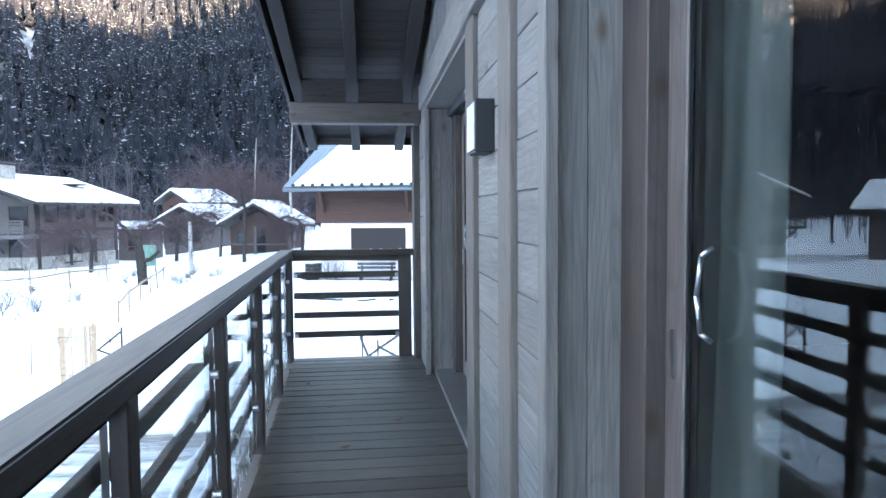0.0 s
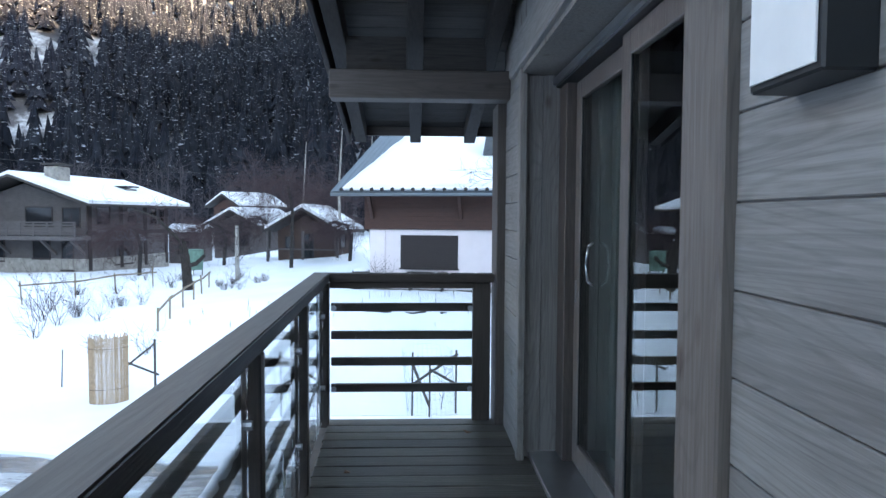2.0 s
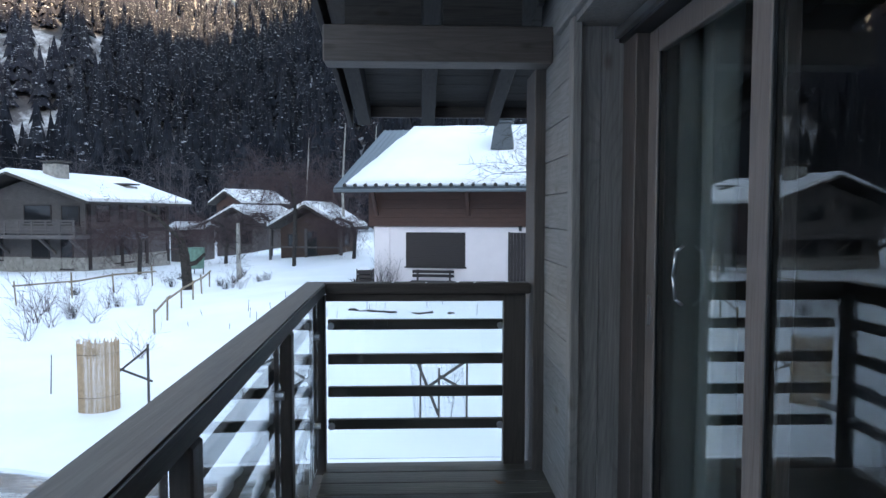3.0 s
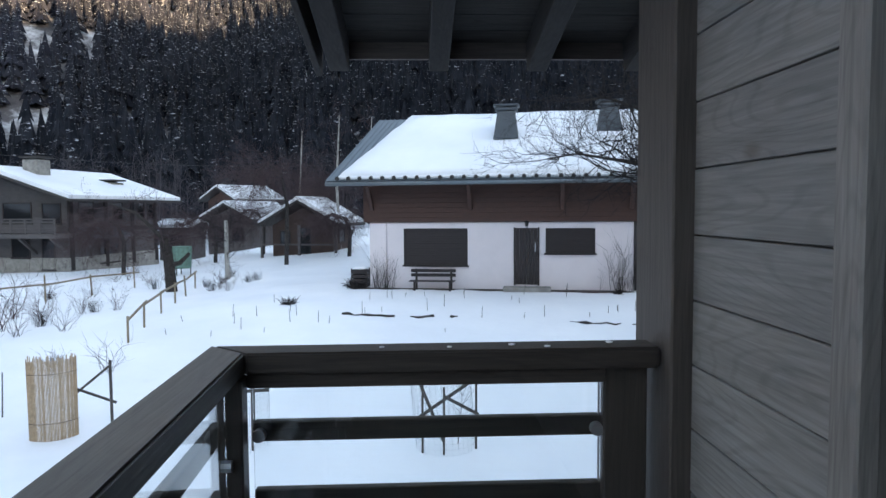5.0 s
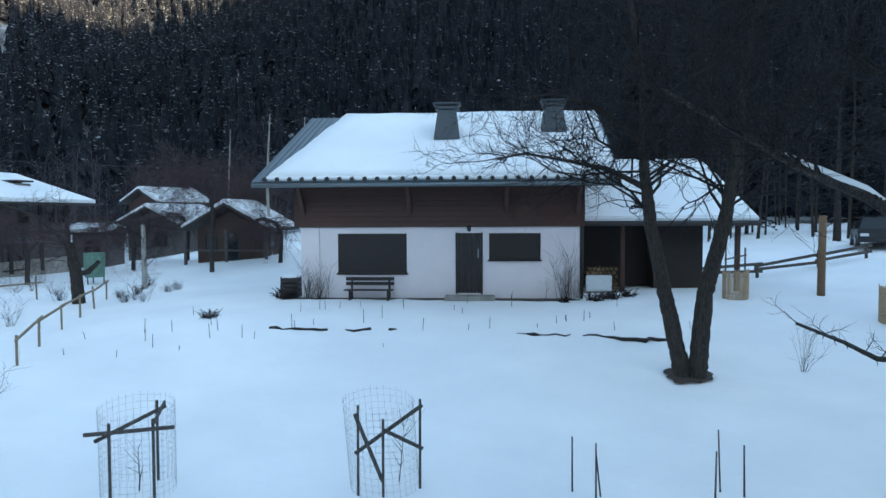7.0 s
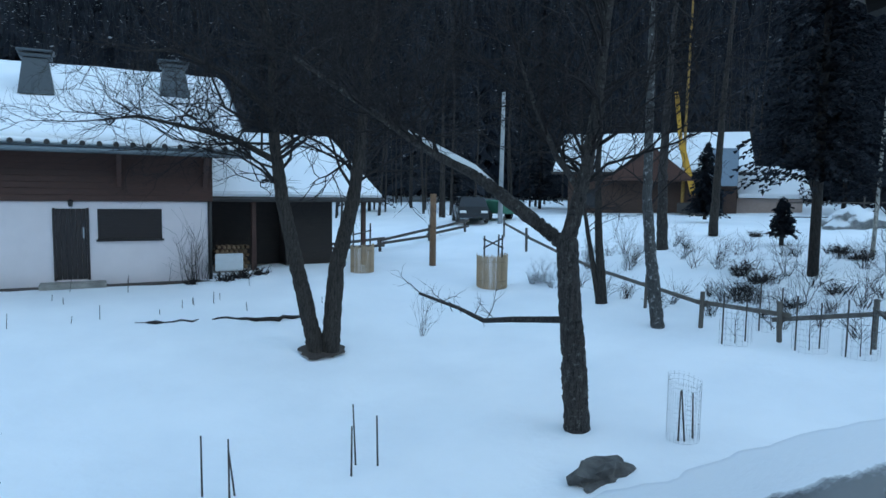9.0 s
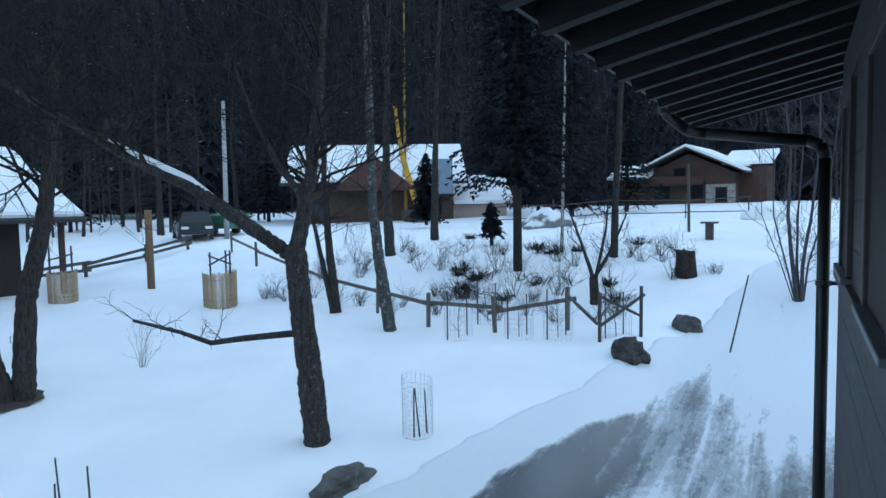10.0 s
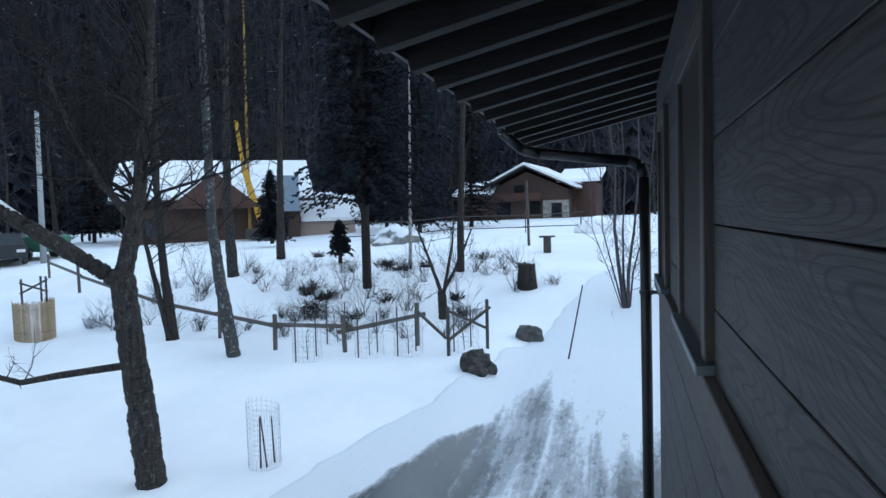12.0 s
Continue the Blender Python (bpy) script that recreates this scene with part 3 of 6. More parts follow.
g = one("pane", glass("clear_rail_glass", (0.95, 0.98, 0.98)), rail, -1.15, -0.205, 0.036, 0.044, 0.03, 0.895)
g.visible_shadow = False
for z in (0.21, 0.76):
    for xx in (-1.135, -0.215):
        bm = bmesh.new()
        rod(bm, (xx, 0.026, z), (xx, 0.052, z), 0.018, seg=12)
        part("glass_clip", bm, STEEL, rail)

# the balcony narrows slightly away from its outer corner
TAPER = 0.036
for ob in rail.children:
    for v in ob.data.vertices:
        v.co.x -= TAPER * min(0.0, v.co.y)

# wall lamp
lamp = thing("wall_lamp", "square anthracite wall lamp with a white diffuser", "lamp", at=(0, -3.463, 1.668))
one("housing", DARK_METAL, lamp, -0.062, 0.016, -0.095, 0.095, -0.102, 0.102, bevel=0.004)
one("diffuser", painted("opal_diffuser", (0.8, 0.8, 0.8), 0.4), lamp, -0.067, -0.0625, -0.084, 0.086, -0.090, 0.090, bevel=0.001)

# ---- houses of the valley ----
RENDER_WHITE = painted("white_lime_render", (0.75, 0.685, 0.70), 0.85, 0, 0.06, 2.0, 0.3)
BROWN_BOARD = wood("dark_brown_boarding", (0.044, 0.017, 0.012), (0.098, 0.038, 0.025), "x", 0.6, 0.8)
BROWN_DOOR = painted("dark_brown_shutter", (0.024, 0.016, 0.016), 0.6, 0, 0.2)
# darkness inside the open shed is put into this board colour
SHED_SHADE_BOARD = wood("shaded_shed_boarding", (0.014, 0.010, 0.009), (0.040, 0.027, 0.023), "x", 0.7, 0.8)
GREY_BOARD = wood("taupe_boarding", (0.068, 0.061, 0.062), (0.140, 0.126, 0.126), "x", 0.7, 0.6)
RED_BOARD = wood("red_brown_boarding", (0.040, 0.022, 0.017), (0.095, 0.053, 0.040), "x", 0.7, 0.6)
STONE = painted("pale_field_stone", (0.36, 0.34, 0.31), 0.9, 0, 0.5, 3.0, 0.6)
DARK_PANE = painted("dark_window_pane", (0.018, 0.02, 0.024), 0.08, 0, 0.1)
CHIMNEY_SHEET = painted("dark_zinc_chimney", (0.075, 0.088, 0.10), 0.55, 0.3)
ROOF_EDGE = painted("dark_roof_edge", (0.045, 0.040, 0.038), 0.7)


def facade(h, face, dims, mat):
    """A window or door set in a wall of a house: face is 'front' (-v) or 'right' (+u); dims are along, offset, z0, z1."""
    a0, a1, off, z0, z1 = dims
    w = new("window")
    w.parent = h

    def slab(name, m, b0, b1, c0, c1, o0, o1):
        if face == "front":
            one(name, m, w, b0, b1, off - o1, off - o0, c0, c1)
        else:
            one(name, m, w, off + o0, off + o1, b0, b1, c0, c1)
    slab("pane", mat, a0 + 0.06, a1 - 0.06, z0 + 0.06, z1 - 0.06, 0.0, 0.02)
    slab("frame", BROWN_DOOR, a0, a0 + 0.06, z0, z1, 0.0, 0.05)
    slab("frame", BROWN_DOOR, a1 - 0.06, a1, z0, z1, 0.0, 0.05)
    slab("frame", BROWN_DOOR, a0 + 0.06, a1 - 0.06, z1 - 0.06, z1, 0.0, 0.05)
    slab("sill", BROWN_DOOR, a0 - 0.05, a1 + 0.05, z0 - 0.04, z0 + 0.06, 0.0, 0.08)
    return w


def roof_slab(bm, u0, u1, v0, z0, v1, z1, thick, skew0=0.0, skew1=0.0, bevel=0.0):
    """A sloping slab between an eave line (v0, z0) and a ridge line (v1, z1)."""
    low = [(u0, v0, z0), (u1, v0, z0), (u1 + skew1, v1, z1), (u0 + skew0, v1, z1)]
    n = Vector((0, -(z1 - z0), v1 - v0)).normalized() * thick
    if n.z < 0:
        n = -n
    a = [bm.verts.new(p) for p in low]
    b = [bm.verts.new(Vector(p) + n) for p in low]
    fs = [bm.faces.new(a[::-1]), bm.faces.new(b)] + [bm.faces.new((a[k], a[(k + 1) % 4], b[(k + 1) % 4], b[k])) for k in range(4)]
    if bevel:
        bmesh.ops.bevel(bm, geom=list({e for f in fs[1:2] for e in f.edges}), offset=bevel, segments=3, affect="EDGES")


def gable_house(name, label, at, yaw, w, d, top, apex, over, wall, front_windows=(), side_windows=(), base=-1.6, ridge="v", plinth=None, group=""):
    """A chalet: ridge 'v' runs away from its front gable, ridge 'u' along the front. Its origin is the front left corner."""
    h = thing(name, label, "house", group, at)
    h.rotation_euler = (0, 0, radians(yaw))
    bm = bmesh.new()
    if ridge == "v":
        prof = [(0, base), (w, base), (w, top), (w / 2, top + (apex - top) * (w / 2) / (w / 2 + over)), (0, top)]
        rings = [[bm.verts.new((p[0], v, p[1])) for p in prof] for v in (0, d)]
    else:
        prof = [(0, base), (d, base), (d, top), (d / 2, top + (apex - top) * (d / 2) / (d / 2 + over)), (0, top)]
        rings = [[bm.verts.new((u, p[0], p[1])) for p in prof] for u in (0, w)]
    bm.faces.new(rings[0])
    bm.faces.new(rings[1][::-1])
    for k in range(5):
        bm.faces.new((rings[0][k], rings[1][k], rings[1][(k + 1) % 5], rings[0][(k + 1) % 5]))
    part("wall", bm, wall, h)
    if plinth:
        one("plinth", STONE, h, -0.05, w + 0.05, -0.05, d + 0.05, base, plinth, bevel=0.03)
    roof = new("roof")
    roof.parent = h
    for mat, nm, lift, thick, inset in ((ROOF_EDGE, "covering", 0.0, 0.14, 0.0), (ROOF_SNOW, "snow", 0.15, 0.24, 0.10)):
        bm = bmesh.new()
        if ridge == "v":
            for s in (-1, 1):
                low = w / 2 + s * (w / 2 + over - inset)
                a = [(low, -over + inset, top - 0.1 + lift), (low, d + over - inset, top - 0.1 + lift), (w / 2, d + over - inset, apex + lift), (w / 2, -over + inset, apex + lift)]
                lo = [bm.verts.new(p) for p in a]
                hi = [bm.verts.new((p[0], p[1], p[2] + thick)) for p in a]
                bm.faces.new(lo)
                bm.faces.new(hi[::-1])
                for k in range(4):
                    bm.faces.new((lo[k], hi[k], hi[(k + 1) % 4], lo[(k + 1) % 4]))
        else:
            roof_slab(bm, -over + inset, w + over - inset, -over + inset, top - 0.1 + lift, d / 2, apex + lift, thick)
            roof_slab(bm, -over + inset, w + over - inset, d + over - inset, top - 0.1 + lift, d / 2, apex + lift, thick)
        part(nm, bm, mat, roof)
    for win in front_windows:
        facade(h, "front", (win[0], win[1], 0.0, win[2], win[3]), DARK_PANE)
    for win in side_windows:
        facade(h, "right", (win[0], win[1], w, win[2], win[3]), DARK_PANE)
    return h


# the neighbour's chalet
chalet = thing("chalet", "white rendered chalet with dark brown boarded upper storey and snow-covered roof", "house", at=(-2.33, 23.3, 0))
chalet.rotation_euler = (0, 0, radians(-11.5))
one("lower_wall", RENDER_WHITE, chalet, -0.1, 9.5, 0.0, 9.2, -2.6, 0.88, bevel=0.02)
one("buttress", RENDER_WHITE, chalet, -0.13, 0.52, -0.06, 0.3, -2.6, 0.87, bevel=0.02)
one("upper_wall", BROWN_BOARD, chalet, -0.32, 9.62, -0.10, 9.3, 0.884, 2.72)
for k in range(10):
    one("plank", BROWN_BOARD, chalet, -0.34, 9.64, -0.122, -0.102, 0.89 + k * 0.18, 0.89 + k * 0.18 + 0.172, bevel=0.004)
for uu in (0.0, 3.7, 7.0, 9.4):
    bm = bmesh.new()
    beam(bm, (uu, -0.12, 1.35), (uu, -0.75, 2.25), 0.14, 0.14, 0.01)
    beam(bm, (uu, -0.12, 2.30), (uu, -1.1, 2.30), 0.14, 0.16, 0.01)
    part("bracket", bm, BROWN_BOARD, chalet)
roof = new("roof")
roof.parent = chalet
bm = bmesh.new()
roof_slab(bm, -1.38, 10.60, -1.30, 2.30, 4.7, 5.20, 0.12, 0.45, 0.25)
roof_slab(bm, -1.38, 10.60, 10.7, 2.30, 4.7, 5.20, 0.12, 0.45, 0.25)
part("covering", bm, ZINC, roof, "seamed grey metal roof strip along the verge")
for k in range(5):
    bm = bmesh.new()
    beam(bm, (-1.30 + 0.2 * k, -1.28, 2.44), (-0.86 + 0.22 * k, 4.7, 5.33), 0.025, 0.05)
    part("seam", bm, ZINC, roof)
bm = bmesh.new()
roof_slab(bm, -0.94, 10.52, -1.27, 2.425, 4.66, 5.315, 0.20, 1.45, 0.2, 0.09)
bmesh.ops.subdivide_edges(bm, edges=[e for e in bm.edges if e.calc_length() > 2], cuts=14, use_grid_fill=True)
for vtx in bm.verts:
    vtx.co.z += 0.035 * noise.noise(vtx.co * 0.8) + 0.02 * noise.noise(vtx.co * 2.7)
    if vtx.co.x < 1.5:
        vtx.co.x += 0.10 * noise.noise(vtx.co * 1.3)
part("snow", bm, ROOF_SNOW, roof, "thick smooth roof snow", True)
one("fascia", ROOF_EDGE, roof, -1.36, 10.58, -1.33, -1.29, 2.20, 2.40)
bm = bmesh.new()
rod(bm, (-1.36, -1.40, 2.28), (10.58, -1.40, 2.28), 0.07, seg=10)
part("gutter", bm, ZINC, roof, "", True)
bm = bmesh.new()
rod(bm, (0, -0.06, 0.0), (0, 0.10, 0.03), 0.075, seg=8)
tile_me = mesh_of(bm, "tile_end", ROOF_EDGE)
for k in range(28):
    ob = new("tile_end", tile_me)
    ob.parent = roof
    ob.location = (-0.95 + k * 0.415, -1.30, 2.47)
for uu, vv, zb, zt in ((4.88, 2.0, 4.05, 5.12), (8.82, 2.6, 4.3, 5.28)):
    ch = new("chimney")
    ch.parent = chalet
    bm = bmesh.new()
    lo = [bm.verts.new((uu + sx * 0.48, vv + sy * 0.48, zb)) for sx, sy in ((-1, -1), (1, -1), (1, 1), (-1, 1))]
    hi = [bm.verts.new((uu + sx * 0.33, vv + sy * 0.33, zt)) for sx, sy in ((-1, -1), (1, -1), (1, 1), (-1, 1))]
    bm.faces.new(hi)
    for k in range(4):
        bm.faces.new((lo[k], lo[(k + 1) % 4], hi[(k + 1) % 4], hi[k]))
    part("flue", bm, CHIMNEY_SHEET, ch)
    one("hood", CHIMNEY_SHEET, ch, uu - 0.43, uu + 0.43, vv - 0.38, vv + 0.38, zt + 0.03, zt + 0.14, bevel=0.02)
    one("cap", CHIMNEY_SHEET, ch, uu - 0.5, uu + 0.5, vv - 0.42, vv + 0.42, zt + 0.19, zt + 0.27, bevel=0.03)


def shutter_window(u0, u1, z0, z1):
    w = new("window")
    w.parent = chalet
    for a in ((u0, u0 + 0.07, z0, z1), (u1 - 0.07, u1, z0, z1), (u0 + 0.07, u1 - 0.07, z1 - 0.06, z1)):
        one("frame", BROWN_DOOR, w, a[0], a[1], -0.03, 0.002, a[2], a[3], bevel=0.006)
    one("sill", BROWN_DOOR, w, u0 - 0.05, u1 + 0.05, -0.08, 0.002, z0 - 0.05, z0 + 0.01, bevel=0.006)
    one("backing", BROWN_DOOR, w, u0 + 0.07, u1 - 0.07, -0.006, 0.002, z0 + 0.01, z1 - 0.06)
    n = int((z1 - z0 - 0.06) / 0.09)
    for k in range(n):
        one("slat", BROWN_DOOR, w, u0 + 0.07, u1 - 0.07, -0.018, -0.008, z0 + 0.012 + k * 0.09, z0 + 0.012 + k * 0.09 + 0.082, bevel=0.004)


shutter_window(1.17, 3.57, -0.72, 0.65)
shutter_window(6.41, 8.16, -0.26, 0.65)
door = new("door")
door.parent = chalet
one("frame", BROWN_DOOR, door, 5.26, 5.33, -0.04, 0.002, -1.43, 0.68)
one("frame", BROWN_DOOR, door, 6.12, 6.19, -0.04, 0.002, -1.43, 0.68)
for k in range(6):
    one("board", BROWN_DOOR, door, 5.335 + k * 0.131, 5.335 + k * 0.131 + 0.126, -0.024, -0.002, -1.40, 0.66, bevel=0.004)
one("lock_plate", STEEL, door, 6.02, 6.06, -0.045, -0.024, -0.2, 0.12)
one("doorstep", STONE, chalet, 4.9, 6.6, -0.6, -0.005, -1.62, -1.46, bevel=0.02)
EARTH = painted("damp_dark_earth", (0.075, 0.058, 0.050), 0.9, 0, 0.5, 9.0, 0.6)
bm = bmesh.new()
box(bm, -0.8, 9.95, -0.42, 0.1, -2.3, -1.585)
bmesh.ops.subdivide_edges(bm, edges=[e for e in bm.edges if e.calc_length() > 2], cuts=40, use_grid_fill=True)
for v in bm.verts:
    if v.co.y < -0.2:
        v.co.y += 0.22 * noise.noise(Vector((v.co.x * 1.3, 0, 4)))
        v.co.z += 0.03 * noise.noise(Vector((v.co.x * 2.0, 0, 1)))
part("flagstone_strip", bm, EARTH, chalet, "dark damp strip of earth along the wall foot")
lantern = thing("wall_lantern", "small black carriage lantern over the brown door", "lamp", at=chalet.matrix_basis @ Vector((5.73, -0.1, 0.78)))
bm = bmesh.new()
rod(bm, (0, 0, -0.06), (0, 0, 0.10), 0.05, 0.075, 6)
rod(bm, (0, 0, 0.10), (0, 0, 0.17), 0.09, 0.01, 6)
part("body", bm, DARK_METAL, lantern)
bm = bmesh.new()
rod(bm, (0, 0.1, 0.2), (0, 0.0, 0.17), 0.012)
part("arm", bm, DARK_METAL, lantern)
bm = bmesh.new()
rod(bm, (9.56, -0.05, -1.9), (9.56, -0.05, 2.2), 0.05, seg=10)
part("downpipe", bm, ROOF_EDGE, chalet, "", True)

# bench against the white wall
bench = thing("bench", "weathered dark brown slatted garden bench against the white wall", "bench", at=chalet.matrix_basis @ Vector((1.55, -0.75, -1.66)))
bench.rotation_euler = (0, 0, radians(-11.5))
for k in range(3):
    one("seat_slat", BROWN_DOOR, bench, -0.05, 1.62, 0.0 + k * 0.13, 0.11 + k * 0.13, 0.40, 0.43, bevel=0.005)
for k in range(2):
    one("back_slat", BROWN_DOOR, bench, -0.05, 1.62, 0.42, 0.445, 0.55 + k * 0.16, 0.67 + k * 0.16, bevel=0.005)
for uu in (0.12, 1.42):
    one("leg", BROWN_DOOR, bench, uu, uu + 0.07, 0.0, 0.06, 0.0, 0.40, bevel=0.004)
    one("leg", BROWN_DOOR, bench, uu, uu + 0.07, 0.40, 0.46, 0.0, 0.84, bevel=0.004)
    one("bearer", BROWN_DOOR, bench, uu, uu + 0.07, 0.06, 0.40, 0.35, 0.40)

# open woodshed beside it
shed = thing("woodshed", "dark timber open woodshed with snowy roof and stacked logs", "shed", at=(-2.33, 23.3, 0))
shed.rotation_euler = (0, 0, radians(-11.5))
SH0, SH1 = 9.0, 16.0
bm = bmesh.new()
roof_slab(bm, SH0, SH1, 1.3, 0.86, 5.0, 3.25, 0.12, 0.0, -0.9)
part("roof", bm, ROOF_EDGE, shed)
bm = bmesh.new()
roof_slab(bm, SH0 + 0.05, SH1 - 0.08, 1.36, 1.02, 4.95, 3.36, 0.20, 0.0, -0.9, 0.06)
part("snow", bm, ROOF_SNOW, shed)
bm = bmesh.new()
roof_slab(bm, SH0, SH1 - 0.9, 8.7, 0.86, 5.0, 3.25, 0.12)
part("roof_back", bm, ROOF_EDGE, shed)
one("back_wall", SHED_SHADE_BOARD, shed, SH0, 14.4, 3.6, 3.7, -2.2, 2.2)
one("end_wall", SHED_SHADE_BOARD, shed, 12.6, 14.4, 2.6, 3.6, -2.2, 1.6)
one("floor_plinth", STONE, shed, SH0, 14.6, 1.7, 4.0, -2.6, -1.55)
for uu in (11.2, 15.3):
    one("post", BROWN_BOARD, shed, uu, uu + 0.16, 1.75, 1.91, -2.2, 1.15, bevel=0.01)
one("eave_beam", BROWN_BOARD, shed, SH0, SH1, 1.62, 1.80, 0.85, 1.03)
rl = random.Random(8)
LOG_END = painted("cut_log_end", (0.26, 0.17, 0.10), 0.8, 0, 0.4, 8.0)
logs = thing("log_stack", "stack of split firewood logs under the shed roof", "firewood", at=shed.matrix_basis @ Vector((10.1, 2.2, -1.55)))
logs.rotation_euler = (0, 0, radians(-11.5))
for r in range(6):
    for k in range(7):
        bm = bmesh.new()
        rod(bm, (k * 0.16 + 0.08 * (r % 2), rl.uniform(-0.04, 0.04), 0.08 + r * 0.14), (k * 0.16 + 0.08 * (r % 2), 0.5, 0.08 + r * 0.14), rl.uniform(0.055, 0.078), seg=7)
        part("log", bm, LOG_END, logs)
board = thing("garden_board", "blank pale panel on two short legs beside the chalet", "panel", at=chalet.matrix_basis @ Vector((9.65, -0.35, -1.75)))
board.rotation_euler = (0, 0, radians(-11.5))
one("panel", painted("pale_panel", (0.55, 0.58, 0.6), 0.5), board, 0, 0.86, 0, 0.05, 0.45, 1.0, bevel=0.03)
for uu in (0.1, 0.72):
    one("leg", BROWN_DOOR, board, uu, uu + 0.05, 0, 0.05, -0.2, 0.45)

# taupe chalet to the west
west = gable_house("taupe_chalet", "taupe timber chalet with balcony, stone plinth and snowy roof", (-30.0, 40.25, -2.1), -13.2, 9.0, 8.6, 4.15, 5.9, 1.25, GREY_BOARD,
                   ((4.6, 6.6, 2.75, 4.05), (7.3, 8.6, 2.75, 4.0), (1.0, 2.4, 2.8, 4.0), (5.1, 6.4, 0.7, 1.9), (7.2, 8.1, 0.0, 2.0), (1.6, 3.0, 0.5, 2.0)),
                   ((0.9, 2.2, 2.9, 4.1), (3.9, 4.9, 2.9, 4.1), (6.4, 7.2, 2.9, 4.1), (7.5, 8.2, 2.9, 4.0), (2.6, 4.4, 0.2, 1.9)), plinth=0.75)
balcony = new("balcony")
balcony.parent = west
one("floor", GREY_BOARD, balcony, -0.6, 9.3, -1.3, 0.0, 1.95, 2.2)
one("handrail", GREY_BOARD, balcony, -0.6, 9.3, -1.3, -1.22, 3.0, 3.1)
for k in range(11):
    one("baluster", GREY_BOARD, balcony, -0.55 + k * 0.97, -0.43 + k * 0.97, -1.29, -1.23, 2.2, 3.0)
for k in range(4):
    one("rail", GREY_BOARD, balcony, -0.6, 9.3, -1.30, -1.27, 2.3 + 0.18 * k, 2.4 + 0.18 * k)
for uu in (0.2, 3.4, 6.8, 8.9):
    bm = bmesh.new()
    beam(bm, (uu, 0, 1.0), (uu, -1.2, 1.95), 0.16, 0.16)
    part("brace", bm, GREY_BOARD, balcony)
for vv in (0.1, 3.1, 5.7, 8.2):
    one("post", RAFTER_WOOD, west, 9.0, 9.08, vv, vv + 0.3, 0.0, 4.3)
one("band_beam", RAFTER_WOOD, west, 9.0, 9.07, 0.0, 8.6, 2.25, 2.5)
porch = new("porch")
porch.parent = west
bm = bmesh.new()
beam(bm, (10.2, 2.6, 1.9), (9.0, 2.6, 2.5), 3.6, 0.12)
part("porch_roof", bm, ZINC, porch)
bm = bmesh.new()
beam(bm, (9.05, 1.0, 0.8), (10.1, 1.0, 1.85), 0.14, 0.14)
part("porch_brace", bm, GREY_BOARD, porch)
bm = bmesh.new()
beam(bm, (9.05, 4.2, 0.8), (10.1, 4.2, 1.85), 0.14, 0.14)
part("porch_brace", bm, GREY_BOARD, porch)
for uu, vv, zz, s, hh in ((5.6, 1.6, 5.4, 0.55, 1.6), (6.9, 6.6, 5.0, 0.6, 0.75)):
    ch = new("chimney")
    ch.parent = west
    one("flue", STONE, ch, uu - s, uu + s, vv - s, vv + s, zz - 0.5, zz + hh - 0.3, bevel=0.06)
    one("cap", ROOF_EDGE, ch, uu - s - 0.1, uu + s + 0.1, vv - s - 0.1, vv + s + 0.1, zz + hh - 0.2, zz + hh - 0.1)

# garden hut and houses beyond it
hut = gable_house("garden_hut", "small brown timber hut with open porch and snowy roof", (-9.75, 40.4, -1.3), -15, 4.0, 3.2, 1.75, 3.15, 0.75, RED_BOARD, ((0.5, 1.2, 0.5, 1.4), (1.7, 2.6, -0.1, 1.6)), ((1.0, 2.0, 0.6, 1.5),))
for uu in (-0.5, 2.0, 4.4):
    one("porch_post", GREY_BOARD, hut, uu, uu + 0.14, -0.7, -0.56, -0.4, 1.75)
one("porch_rail", GREY_BOARD, hut, -0.5, 4.5, -0.68, -0.60, 0.5, 0.6)
far_label = "dark timber house with a snow-laden roof beyond the gardens"
gable_house("far_house", far_label, (-21.9, 67.0, -1.6), -38, 4.4, 5.0, 4.0, 5.2, 0.7, BROWN_BOARD, ((1.2, 3.2, 2.6, 3.8),), ((1.5, 3.0, 2.2, 3.4),))
gable_house("far_house", far_label, (-18.6, 56.0, -1.7), -20, 4.2, 6.5, 2.25, 3.55, 0.75, GREY_BOARD, ((0.5, 1.7, 0.5, 1.7), (2.4, 3.6, 0.5, 1.7)))
gable_house("far_house", far_label, (-20.3, 49.6, -2.0), -8, 2.5, 2.4, 2.05, 2.4, 0.35, GREY_BOARD, ((0.8, 2.0, 0.4, 1.6),), ridge="u")
gable_house("far_house", far_label, (-44.0, 34.0, -2.4), -40, 9.0, 8.0, 3.6, 5.4, 1.0, GREY_BOARD, ((1.5, 3.0, 0.8, 2.0), (5.0, 6.5, 0.8, 2.0)))
gable_house("far_house", far_label, (-46.0, 20.0, -2.4), -60, 10.0, 8.0, 3.2, 5.4, 1.0, BROWN_BOARD, ((1.5, 3.0, 0.8, 2.0), (5.0, 6.5, 0.8, 2.0)), ridge="u")
gable_house("far_house", far_label, (-3.0, 60.0, -1.2), -10, 9.0, 7.0, 2.9, 4.6, 1.0, BROWN_BOARD, ((1.5, 3.0, 0.8, 2.0), (5.0, 6.5, 0.8, 2.0)), ridge="u")

